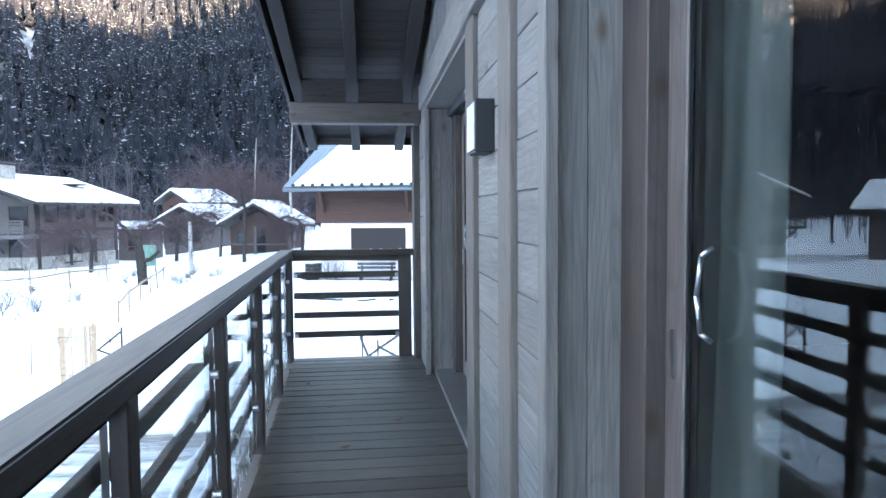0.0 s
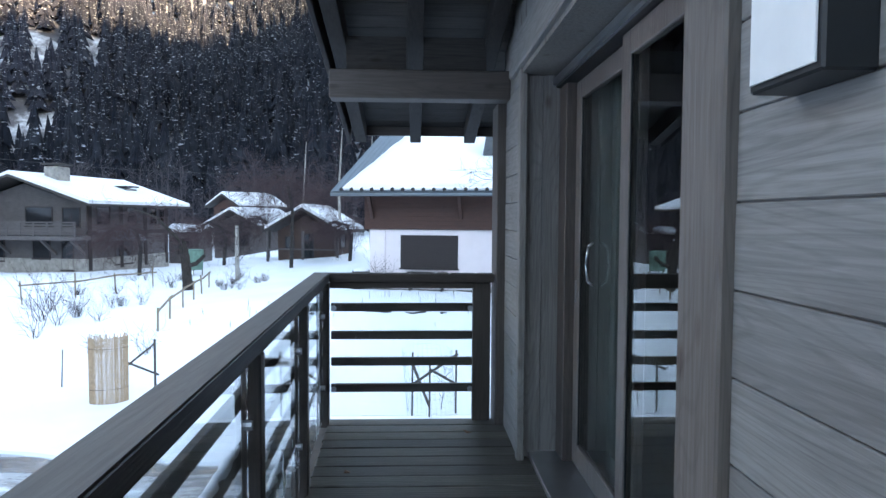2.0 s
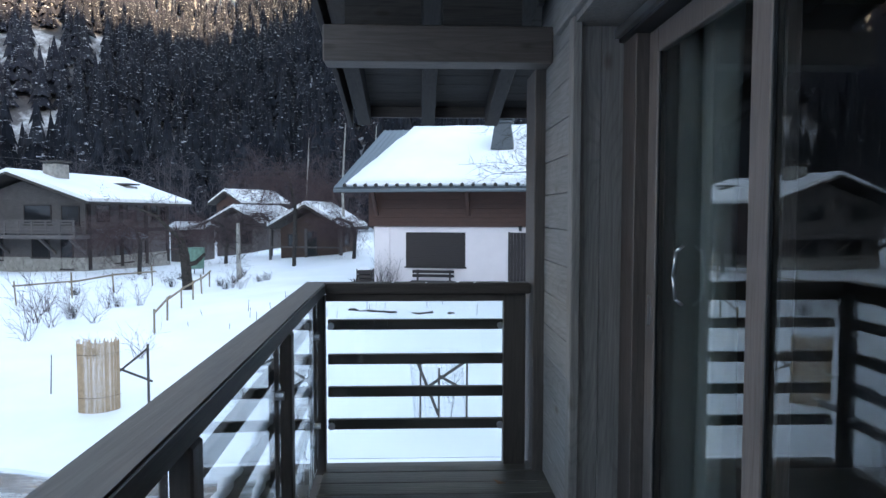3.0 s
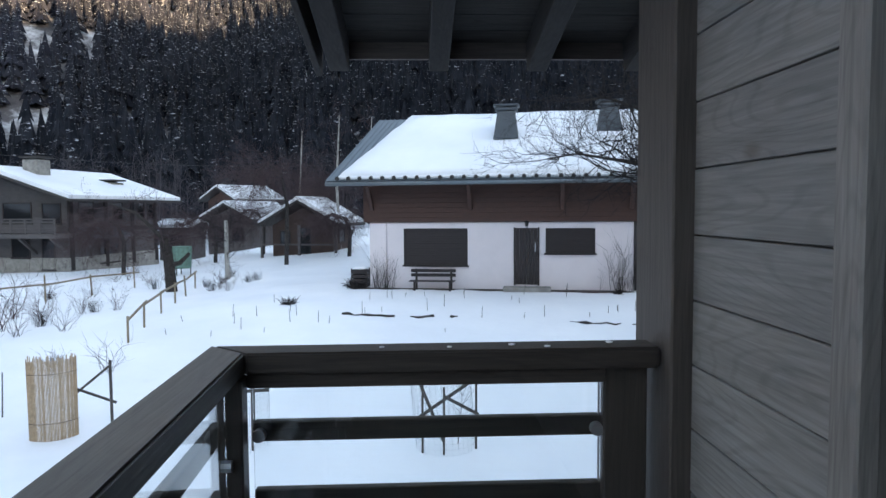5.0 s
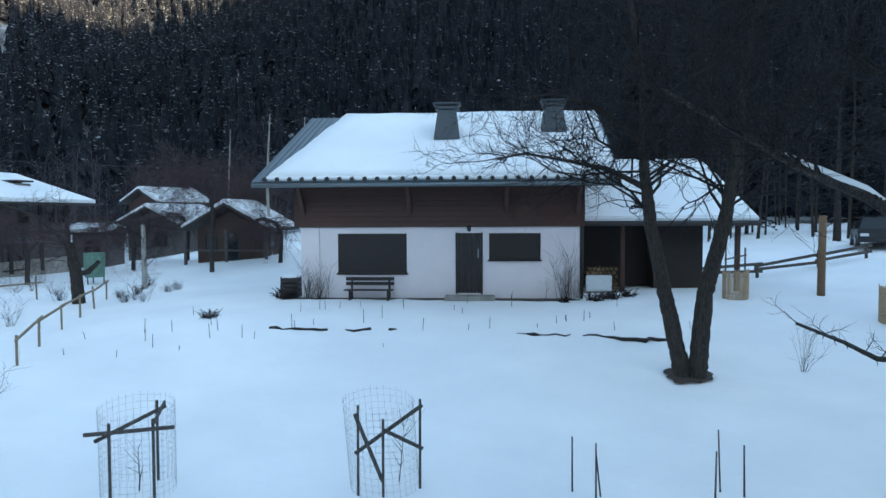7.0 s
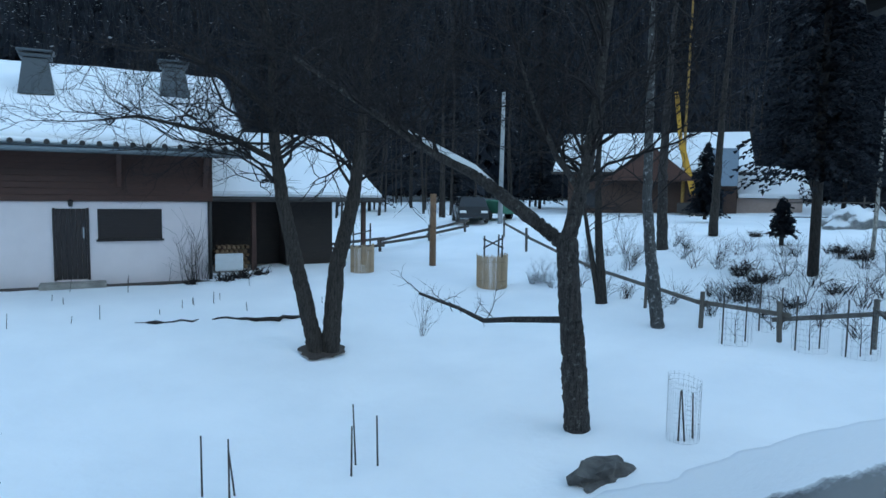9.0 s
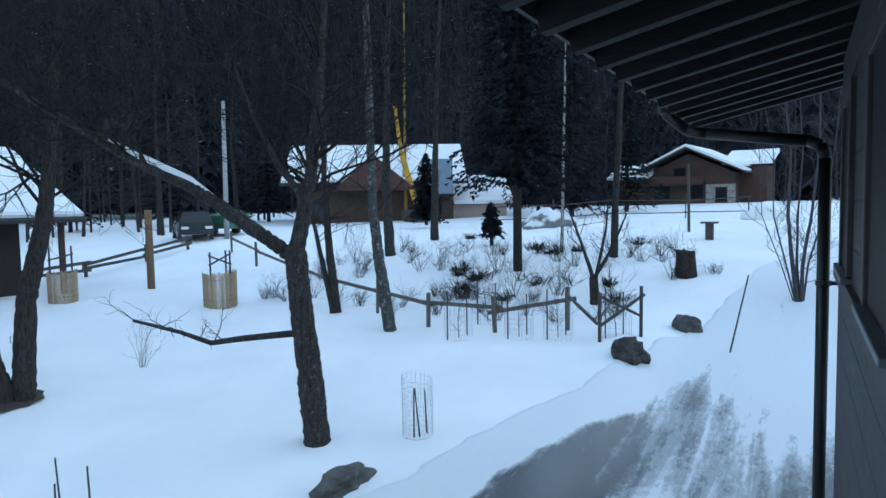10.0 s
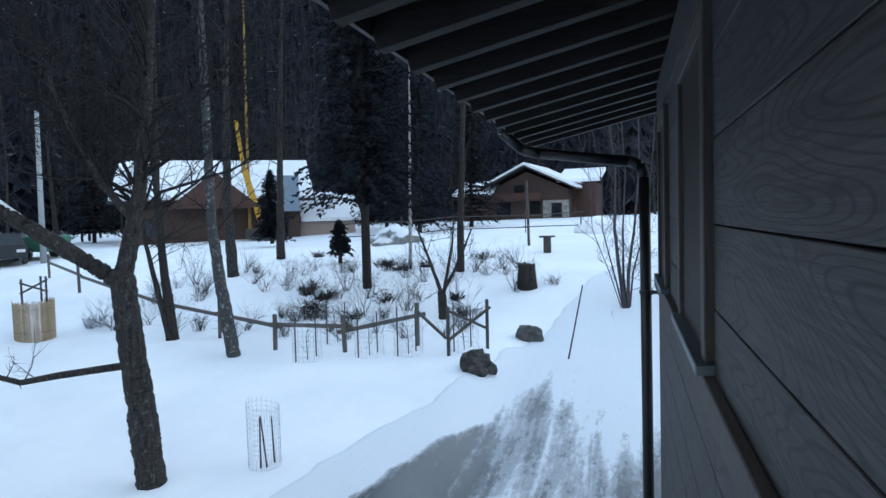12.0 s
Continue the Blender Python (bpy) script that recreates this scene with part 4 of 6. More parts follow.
# house being rebuilt in the east, with a crane boom
build = gable_house("building_site_house", "half-finished timber house with snowy roof behind the bare trees", (36.0, 31.6, -0.3), -58, 11.0, 8.0, 3.0, 5.7, 1.0, RED_BOARD, ((1.0, 2.2, 0.6, 1.9), (8.6, 10.2, 0.4, 2.0)), ridge="u")
bm = bmesh.new()
lo = [bm.verts.new(p) for p in ((2.6, -1.6, 2.5), (8.4, -1.6, 2.5), (5.5, -1.6, 4.9))]
hi = [bm.verts.new(p) for p in ((2.6, 1.2, 2.5), (8.4, 1.2, 2.5), (5.5, 2.6, 4.9))]
bm.faces.new(lo)
bm.faces.new(hi[::-1])
for k in range(3):
    bm.faces.new((lo[k], hi[k], hi[(k + 1) % 3], lo[(k + 1) % 3]))
part("cross_gable", bm, BROWN_BOARD, build)
one("lower_wing", painted("pink_block_wall", (0.45, 0.36, 0.33), 0.9), build, 11.0, 15.0, 1.0, 6.0, -0.5, 1.4)
bm = bmesh.new()
roof_slab(bm, 11.1, 15.4, 0.4, 1.45, 4.5, 3.4, 0.3)
part("wing_snow", bm, ROOF_SNOW, build)
one("scaffold_sheet", painted("blue_grey_sheet", (0.20, 0.26, 0.33), 0.7), build, 9.0, 10.9, -1.15, -1.05, 2.2, 4.6)
YELLOW = painted("yellow_plant_paint", (0.62, 0.33, 0.03), 0.5, 0, 0.25)
boom = thing("crane_boom", "yellow hydraulic boom of a building crane", "crane", at=(38.9, 23.6, -0.4))
bm = bmesh.new()
beam(bm, (0.3, 0.2, 1.7), (-0.2, 1.0, 5.2), 0.30, 0.38, 0.03)
part("lower_arm", bm, YELLOW, boom)
bm = bmesh.new()
beam(bm, (-0.2, 1.0, 5.2), (-0.35, 1.35, 8.3), 0.18, 0.24, 0.03)
part("upper_arm", bm, YELLOW, boom)
one("carriage", ROOF_EDGE, boom, -0.4, 1.0, -0.6, 1.0, 0.5, 1.2, bevel=0.08)
for xx in (-0.4, 0.9):
    bm = bmesh.new()
    rod(bm, (xx, -0.9, 0.45), (xx, -0.6, 0.45), 0.45, seg=14)
    part("wheel", bm, ROOF_EDGE, boom)

# warm-toned chalet on the upper field
upper = gable_house("brown_chalet", "warm brown timber chalet with stone base on the upper field", (57.1, 12.05, 0.75), -97, 8.6, 8.5, 2.75, 4.9, 1.1, RED_BOARD,
                    ((2.9, 4.1, 2.3, 3.3), (1.0, 2.6, 0.4, 1.7), (4.6, 5.8, 0.5, 1.9), (6.9, 7.9, 0.2, 1.5)), ((2, 3.4, 0.6, 1.8),))
upper.scale = (0.82, 0.82, 0.92)
one("stone_wall", STONE, upper, 6.0, 8.66, -0.06, 0.3, -0.5, 1.75, bevel=0.03)
facade(upper, "front", (6.9, 8.0, -0.06, 0.25, 1.5), DARK_PANE)
one("balcony_rail", BROWN_BOARD, upper, 0.5, 6.0, -0.95, -0.85, 1.9, 2.5)
one("balcony_floor", BROWN_BOARD, upper, 0.5, 6.0, -0.95, 0.0, 1.75, 1.88)
bm = bmesh.new()
roof_slab(bm, -3.4, 0.9, -1.6, 2.35, 2.5, 3.6, 0.28)
part("side_roof_snow", bm, ROOF_SNOW, upper)
one("side_wing", BROWN_BOARD, upper, -2.8, 0.0, 0.0, 5.0, -0.6, 2.3)
bm = bmesh.new()
roof_slab(bm, 7.0, 11.5, 2.0, 3.4, 6.5, 4.6, 0.3)
part("rear_roof_snow", bm, ROOF_SNOW, upper)
one("rear_wing", BROWN_BOARD, upper, 8.6, 11.0, 2.6, 7.0, -0.6, 3.3)

# ---- trees and shrubs ----
def bark_mat(name, dark, light, snow=0.0):
    m, n, l, b = nodes_of(name, 0.9)
    b.inputs["Specular IOR Level"].default_value = 0.15
    f = mix(n, l, "MIX", noise_tex(n, l, coords(n, l, (1, 1, 0.22)), 26.0, 6, 0.7, 0.5), noise_tex(n, l, coords(n, l), 45.0, 5, 0.7), 0.4)
    c = ramp(n, l, f, [(0.38, dark), (0.62, light)])
    if snow:
        g = noise_tex(n, l, coords(n, l), 11.0, 6, 0.7)
        c = mix(n, l, "MIX", c, (0.45, 0.46, 0.45), ramp(n, l, g, [(0.56, (0, 0, 0)), (0.68, (snow,) * 3)]))
    l.new(c, b.inputs["Base Color"])
    bump(n, l, b, f, 0.9, 0.03)
    return m


BARK = bark_mat("dark_fissured_bark", (0.012, 0.011, 0.011), (0.070, 0.061, 0.055))
LICHEN_BARK = bark_mat("lichened_grey_bark", (0.012, 0.011, 0.012), (0.078, 0.071, 0.067), 0.18)
PALE_BARK = bark_mat("pale_grey_bark", (0.06, 0.058, 0.055), (0.19, 0.182, 0.17))
TWIG = bark_mat("dark_twig", (0.012, 0.011, 0.012), (0.040, 0.035, 0.035))
GREY_TWIG = bark_mat("grey_violet_twig", (0.045, 0.042, 0.048), (0.110, 0.098, 0.108))
WOOD_TWIG = bark_mat("grey_woodland_twig", (0.026, 0.026, 0.030), (0.066, 0.064, 0.072))
RED_TWIG = bark_mat("reddish_twig", (0.045, 0.030, 0.032), (0.100, 0.070, 0.072))
BIRCH = bark_mat("white_birch_bark", (0.06, 0.055, 0.05), (0.62, 0.60, 0.56))
STICK = painted("grey_brown_stick", (0.085, 0.072, 0.064), 0.8, 0, 0.5)
BAMBOO = painted("yellow_cane", (0.55, 0.40, 0.26), 0.7, 0, 0.5, 20.0)


def tube(vs, fs, pts, radii, n=6):
    i0 = len(vs)
    pts = [Vector(p) for p in pts]
    for k, p in enumerate(pts):
        d = (pts[min(k + 1, len(pts) - 1)] - pts[max(k - 1, 0)]).normalized()
        a = d.orthogonal().normalized()
        if k and a.dot(last) < 0.3:
            a = (last - d * last.dot(d)).normalized()
        last = a
        b = d.cross(a)
        for j in range(n):
            t = j * math.tau / n
            vs.append(p + (a * math.cos(t) + b * math.sin(t)) * radii[k])
    for k in range(len(pts) - 1):
        for j in range(n):
            q = i0 + k * n
            fs.append((q + j, q + (j + 1) % n, q + n + (j + 1) % n, q + n + j))
    fs.append(tuple(range(i0 + n - 1, i0 - 1, -1)))


def along(pts, f):
    """The point and direction at the share f of a polyline."""
    k = min(int(f * (len(pts) - 1)), len(pts) - 2)
    t = f * (len(pts) - 1) - k
    a, b = Vector(pts[k]), Vector(pts[k + 1])
    return a.lerp(b, t), (b - a).normalized()


def grow(vs, fs, rnd, p, d, length, r, depth, kids, lift=0.12, wild=0.28, sides=4):
    """A branch that wanders, tapers and forks again."""
    n = 5 if depth else 3
    pts, rad = [Vector(p)], [r]
    d = Vector(d).normalized()
    for k in range(n):
        d = (d + Vector((rnd.gauss(0, wild), rnd.gauss(0, wild), rnd.gauss(lift * 0.5, wild * 0.8)))).normalized()
        pts.append(pts[-1] + d * (length / n))
        rad.append(r * (1 - 0.8 * (k + 1) / n))
    tube(vs, fs, pts, rad, sides if depth else 3)
    if depth:
        for k in range(kids):
            f = 0.2 + 0.8 * (k + rnd.random()) / kids
            q, dd = along(pts, min(f, 0.98))
            side = Vector((rnd.gauss(0, 1), rnd.gauss(0, 1), rnd.gauss(0.15, 0.8)))
            side = (side - dd * side.dot(dd)).normalized()
            grow(vs, fs, rnd, q, dd * 0.75 + side * rnd.uniform(0.5, 1.0), length * rnd.uniform(0.35, 0.6), max(0.004, r * 0.45), depth - 1, kids, lift, wild, 3)
    return pts


def make_tree(name, label, at, trunks, crown, mat=BARK, twig=TWIG, seed=1, group="", kids=6, lift=0.12, sides=18):
    """Trunks are polylines with end radii; crown rows are (trunk index, from, to, count, length, radius, depth, droop)."""
    rnd = random.Random(seed)
    t = thing(name, label, "tree", group, at)
    o = Vector(at)
    for pts, r0, r1 in trunks:
        fine, rad = [], []
        m = (26 if r0 > 0.1 else 9) * (len(pts) - 1)
        for k in range(m + 1):
            p, _ = along(pts, k / m)
            wob = (0.02 if r0 > 0.1 else 0.05) * r0 if 0 < k < m else 0
            fine.append(p - o + Vector((rnd.gauss(0, wob), rnd.gauss(0, wob), 0)))
            rad.append((r0 + (r1 - r0) * k / m) * (1.06 if k == 0 else rnd.uniform(0.97, 1.03)))
        vs, fs = [], []
        if pts is trunks[0][0] or abs(pts[0][2] - at[2]) < 0.15:
            fine.insert(0, fine[0] - Vector((0, 0, 0.4)))
            rad.insert(0, rad[0] * 1.05)
        tube(vs, fs, fine, rad, sides)
        if r0 > 0.1:
            for i, q in enumerate(vs):
                k = 1 + 0.10 * noise.noise(Vector((q.x * 8, q.y * 8, q.z * 1.8))) + 0.13 * noise.noise(Vector((q.x * 26, q.y * 26, q.z * 9)))
                c = fine[i // sides]
                vs[i] = c + (q - c) * k
        raw("trunk", vs, fs, mat, True, t)
    vs, fs = [], []
    for ti, f0, f1, count, length, r, depth, droop in crown:
        pts = trunks[ti][0]
        for k in range(count):
            f = f0 + (f1 - f0) * (k + rnd.random()) / count
            q, dd = along(pts, f)
            a = rnd.random() * math.tau
            d = Vector((math.cos(a), math.sin(a), rnd.uniform(0.1, 0.8) - droop)) + dd * 0.3
            grow(vs, fs, rnd, q - o, d, length * rnd.uniform(0.7, 1.15), r, depth, kids, lift - droop * 0.3)
    if vs:
        raw("crown", vs, fs, twig, False, t)
    return t


# the old double-stemmed tree
twin = make_tree("double_trunk_tree", "bare old tree with two diverging dark trunks and dense twigs", (6.88, 13.73, -2.62),
                 [([(6.80, 13.78, -2.62), (6.43, 13.98, -0.76), (6.09, 14.14, 1.06), (5.95, 14.21, 2.31), (5.9, 14.2, 4.3), (5.6, 14.4, 6.5)], 0.20, 0.06),
                  ([(7.0, 13.68, -2.62), (7.14, 13.61, -0.48), (7.46, 13.40, 1.08), (7.59, 13.32, 2.31), (7.75, 13.25, 4.1), (8.1, 13.0, 6.6)], 0.21, 0.06),
                  ([(6.0, 14.2, 1.9), (5.2, 14.5, 2.35), (4.4, 14.8, 2.55), (3.4, 15.1, 2.75), (2.5, 15.3, 2.6)], 0.075, 0.012),
                  ([(5.93, 14.2, 2.9), (5.0, 14.4, 3.7), (4.0, 14.7, 4.1), (3.2, 14.9, 4.0)], 0.07, 0.012)],
                 [(0, 0.42, 0.98, 30, 3.5, 0.038, 2, 0.2), (1, 0.42, 0.98, 34, 3.5, 0.038, 2, 0.15), (2, 0.1, 1.0, 22, 1.7, 0.016, 2, 0.25), (3, 0.15, 1.0, 15, 2.2, 0.016, 2, 0.2)], seed=3, kids=7)
bm = bmesh.new()
for k in range(7):
    a = k * 0.9
    rod(bm, (0.0, 0.0, 0.10), (0.5 * math.cos(a), 0.42 * math.sin(a), -0.04), 0.09, 0.03, 6)
part("root_flare", bm, BARK, twin, "", True)

vs, fs = [(0, 0, 0.05)], []
for k in range(28):
    a = k * math.tau / 28
    q = 0.46 * (1 + 0.5 * noise.noise(Vector((math.cos(a) * 2, math.sin(a) * 2, 5))))
    px, py = q * 1.25 * math.cos(a), q * math.sin(a)
    vs.append((px, py, valley(6.88 + px, 13.73 + py) + 0.045 + 2.62))
    fs.append((0, 1 + k, 1 + (k + 1) % 28))
vs[0] = (0, 0, valley(6.88, 13.73) + 0.07 + 2.62)
raw("bare_earth", vs, fs, EARTH, True, twin)

# the forked tree in front
fork_tree = make_tree("forked_tree", "bare dark forked tree with snow lying on its long limb", (7.8, 7.11, -2.42),
                      [([(7.80, 7.11, -2.42), (7.76, 7.16, -1.4), (7.69, 7.22, -0.6), (7.64, 7.29, 0.57)], 0.205, 0.165),
                       ([(7.64, 7.29, 0.50), (7.72, 7.18, 1.1), (7.82, 7.08, 1.72), (7.90, 6.98, 2.77), (7.96, 6.91, 3.9), (8.1, 6.8, 5.6)], 0.13, 0.05),
                       ([(7.66, 7.28, 0.45), (7.09, 7.88, 1.08), (6.60, 8.33, 1.58), (6.02, 8.79, 1.95), (5.74, 9.0, 2.18), (5.2, 9.35, 2.6), (4.3, 9.9, 3.3)], 0.12, 0.03),
                       ([(7.66, 7.28, -0.70), (7.07, 7.90, -0.73), (6.75, 8.20, -0.76), (6.43, 8.47, -0.56), (5.94, 8.86, -0.33)], 0.055, 0.022),
                       ([(7.75, 7.1, 1.3), (7.55, 7.5, 1.9), (7.3, 7.7, 2.6), (7.1, 8.0, 3.6)], 0.06, 0.02)],
                      [(1, 0.25, 1.0, 38, 2.8, 0.028, 2, 0.05), (2, 0.45, 1.0, 30, 2.1, 0.024, 2, 0.05), (4, 0.2, 1.0, 20, 1.9, 0.02, 2, 0.05), (3, 0.35, 1.0, 7, 0.55, 0.009, 1, 0.1), (3, 0.5, 1.0, 9, 0.14, 0.012, 0, 1.3), (0, 0.05, 0.9, 10, 0.12, 0.01, 0, 0.0)],
                      mat=LICHEN_BARK, seed=11, kids=6)
vs, fs = [], []
tube(vs, fs, [Vector(p) + Vector((0, 0, 0.085)) - Vector((7.8, 7.11, -2.42)) for p in ((6.85, 8.10, 1.33), (6.60, 8.33, 1.58), (6.3, 8.56, 1.76), (6.02, 8.79, 1.95), (5.78, 8.97, 2.14))], [0.02, 0.06, 0.07, 0.06, 0.02], 8)
raw("snow_cap", vs, fs, SNOW, True, fork_tree)

PALE_LABEL = "slender bare tree rising from the snowy garden"
make_tree("leaning_tree", PALE_LABEL, (14.11, 9.79, -2.1), [([(14.11, 9.79, -2.1), (13.97, 10.0, -0.18), (13.89, 10.11, 1.2), (13.88, 10.13, 4.58), (13.86, 10.16, 8.5)], 0.17, 0.06)],
          [(0, 0.45, 1.0, 18, 2.0, 0.022, 2, 0.0)], mat=bark_mat("pale_lichened_bark", (0.03, 0.03, 0.03), (0.10, 0.10, 0.10), 0.75), seed=21, group="slender trees", kids=5)
make_tree("slender_tree", PALE_LABEL, (15.3, 12.42, -1.9), [([(15.3, 12.42, -1.9), (15.19, 12.56, 0.0), (15.14, 12.63, 2.0), (15.22, 12.52, 7.5)], 0.14, 0.05),
                                                                ([(15.2, 12.5, -1.8), (15.05, 12.74, -0.29), (14.91, 12.91, 0.94), (14.7, 13.0, 4.5)], 0.09, 0.03)],
          [(0, 0.4, 1.0, 16, 2.0, 0.022, 2, 0.0), (1, 0.4, 1.0, 10, 1.6, 0.016, 2, 0.0)], seed=22, group="slender trees", kids=5)
make_tree("slender_tree", PALE_LABEL, (21.68, 14.66, -0.6), [([(21.68, 14.66, -0.7), (21.63, 14.73, 2.2), (21.7, 14.62, 6.4), (21.8, 14.4, 11.0)], 0.21, 0.06)],
          [(0, 0.35, 1.0, 20, 2.4, 0.025, 2, 0.0)], mat=LICHEN_BARK, seed=23, group="slender trees", kids=5)
make_tree("slender_tree", PALE_LABEL, (26.1, 15.1, 0.2), [([(26.1, 15.1, 0.0), (26.16, 14.97, 4.75), (26.33, 14.66, 11.5)], 0.18, 0.05)],
          [(0, 0.35, 1.0, 18, 2.6, 0.025, 2, 0.0)], seed=24, group="slender trees", kids=5)
make_tree("slender_tree", PALE_LABEL, (22.21, 6.02, -1.1), [([(22.21, 6.02, -1.2), (22.22, 5.97, 0.92), (22.27, 5.76, 5.5), (22.3, 5.7, 9.0)], 0.15, 0.04)],
          [(0, 0.30, 1.0, 20, 1.5, 0.018, 2, -0.1)], seed=25, group="slender trees", kids=5)
make_tree("slender_tree", PALE_LABEL, (23.3, 8.2, -0.8), [([(23.3, 8.2, -0.9), (23.3, 8.1, 3.5), (23.4, 8.0, 8.5)], 0.07, 0.02)],
          [(0, 0.2, 1.0, 18, 1.3, 0.012, 2, -0.2)], seed=26, group="slender trees", kids=5, mat=BIRCH)
make_tree("orchard_tree", "low vase-shaped pruned orchard tree by the fence", (17.72, 5.41, -1.45),
          [([(17.72, 5.41, -1.5), (17.70, 5.45, -0.85)], 0.14, 0.12), ([(17.7, 5.45, -0.9), (17.62, 5.76, 0.07), (17.51, 6.11, 1.1)], 0.06, 0.02), ([(17.7, 5.45, -0.9), (17.8, 5.0, -0.1), (17.9, 4.6, 0.9)], 0.06, 0.02), ([(17.7, 5.4, -0.9), (17.6, 5.1, 0.4), (17.6, 5.0, 1.4)], 0.05, 0.015)],
          [(1, 0.3, 1.0, 7, 0.9, 0.012, 1, 0.0), (2, 0.3, 1.0, 7, 0.9, 0.012, 1, 0.0), (3, 0.3, 1.0, 7, 0.9, 0.012, 1, 0.0)], seed=27)
# many-stemmed tree beside the drive
zc = valley(18.7, 0.45)
STEMS = ((0.30, 0.05, 0.065), (-0.22, 0.12, 0.055), (0.62, -0.2, 0.026), (-0.5, 0.3, 0.03), (0.08, 0.4, 0.04), (0.9, 0.1, 0.016))
make_tree("coppiced_tree", "bare many-stemmed grey coppiced tree beside the drive", (18.7, 0.45, zc),
          [([(18.7 + 0.1 * dx, 0.45 + 0.12 * dy, zc - 0.1), (18.7 + 0.5 * dx, 0.45 + 0.45 * dy + 0.05, zc + 1.0), (18.7 + dx, 0.45 + dy, zc + 2.2), (18.7 + 1.3 * dx, 0.45 + 1.2 * dy - 0.1, zc + 3.8), (18.8 + dx, 0.45 + 1.7 * dy, zc + 6.0)], r, r * 0.25) for dy, dx, r in STEMS],
          [(k, 0.12, 1.0, 11, 1.1, 0.010, 2, -0.3) for k in range(6)], seed=30, kids=4, mat=GREY_TWIG, twig=GREY_TWIG)

zb = land(39.5, 24.8)
# yellow light on the trunk is put into the bark colour
make_tree("golden_larch", "slim larch behind the house, yellow light painted on its trunk", (39.5, 24.8, zb), [([(39.5, 24.8, zb), (39.4, 24.7, zb + 7), (39.5, 24.6, zb + 16)], 0.12, 0.05)],
          [(0, 0.4, 1.0, 20, 1.8, 0.018, 1, 0.0)], mat=bark_mat("yellow_lit_bark", (0.20, 0.11, 0.03), (0.45, 0.29, 0.10)), seed=28, kids=5)

# garden trees to the north-west
make_tree("birch", "young white-barked birch in the snow", (-9.91, 30.81, -2.3), [([(-9.91, 30.81, -2.4), (-9.93, 30.8, -0.5), (-9.93, 30.8, 0.9)], 0.13, 0.08)],
          [(0, 0.30, 1.0, 18, 1.9, 0.02, 2, 0.25)], mat=BIRCH, seed=41, kids=6)
make_tree("gnarled_tree", "low gnarled fruit tree with drooping twigs", (-10.96, 26.31, -2.0), [([(-10.96, 26.31, -2.1), (-11.06, 26.27, -0.61), (-11.21, 26.22, 0.3)], 0.24, 0.17), ([(-11.1, 26.25, -0.9), (-10.6, 26.3, -0.8), (-10.2, 26.3, -0.4)], 0.12, 0.07), ([(-11.2, 26.22, 0.2), (-12.3, 26.2, 1.3), (-13.3, 26.1, 1.7)], 0.09, 0.03)],
          [(0, 0.7, 1.0, 8, 2.2, 0.03, 2, 0.3), (2, 0.2, 1.0, 9, 1.6, 0.02, 2, 0.5)], seed=42, twig=RED_TWIG)
for k, (x0, y0, hh, ww) in enumerate(((-8.0, 35.6, 5.6, 2.7), (-12.8, 38.5, 2.7, 2.2), (-6.2, 43.5, 4.6, 2.6), (-16.5, 34.5, 2.9, 2.4), (-11.2, 44.0, 3.0, 2.4), (-4.6, 36.6, 2.4, 1.8))):
    zb = valley(x0, y0)
    make_tree("weeping_tree", "weeping reddish-twigged bare garden tree", (x0, y0, zb),
              [([(x0, y0, zb - 0.1), (x0 + 0.1, y0, zb + hh * 0.6), (x0 - 0.2, y0, zb + hh * 0.9), (x0 - 0.9, y0 - 0.1, zb + hh * 1.02), (x0 - 1.7, y0 - 0.2, zb + hh * 0.85)], 0.12, 0.03)],
              [(0, 0.45, 1.0, 70, ww, 0.016, 2, 0.75)], seed=50 + k, group="weeping trees", twig=RED_TWIG, kids=8, mat=LICHEN_BARK)
for k, (x0, y0, hh) in enumerate(((-5.6, 40.8, 8.5), (-3.9, 46.0, 9.0), (-9.5, 50.0, 9.0))):
    zb = valley(x0, y0)
    make_tree("birch", "tall slim birch beyond the garden hut", (x0, y0, zb), [([(x0, y0, zb - 0.1), (x0 - 0.15, y0, zb + hh * 0.5), (x0 + 0.1, y0, zb + hh)], 0.12, 0.03)],
              [(0, 0.3, 1.0, 16, 1.8, 0.015, 2, -0.2)], mat=BIRCH, twig=RED_TWIG, seed=60 + k, group="tall birches", kids=4)


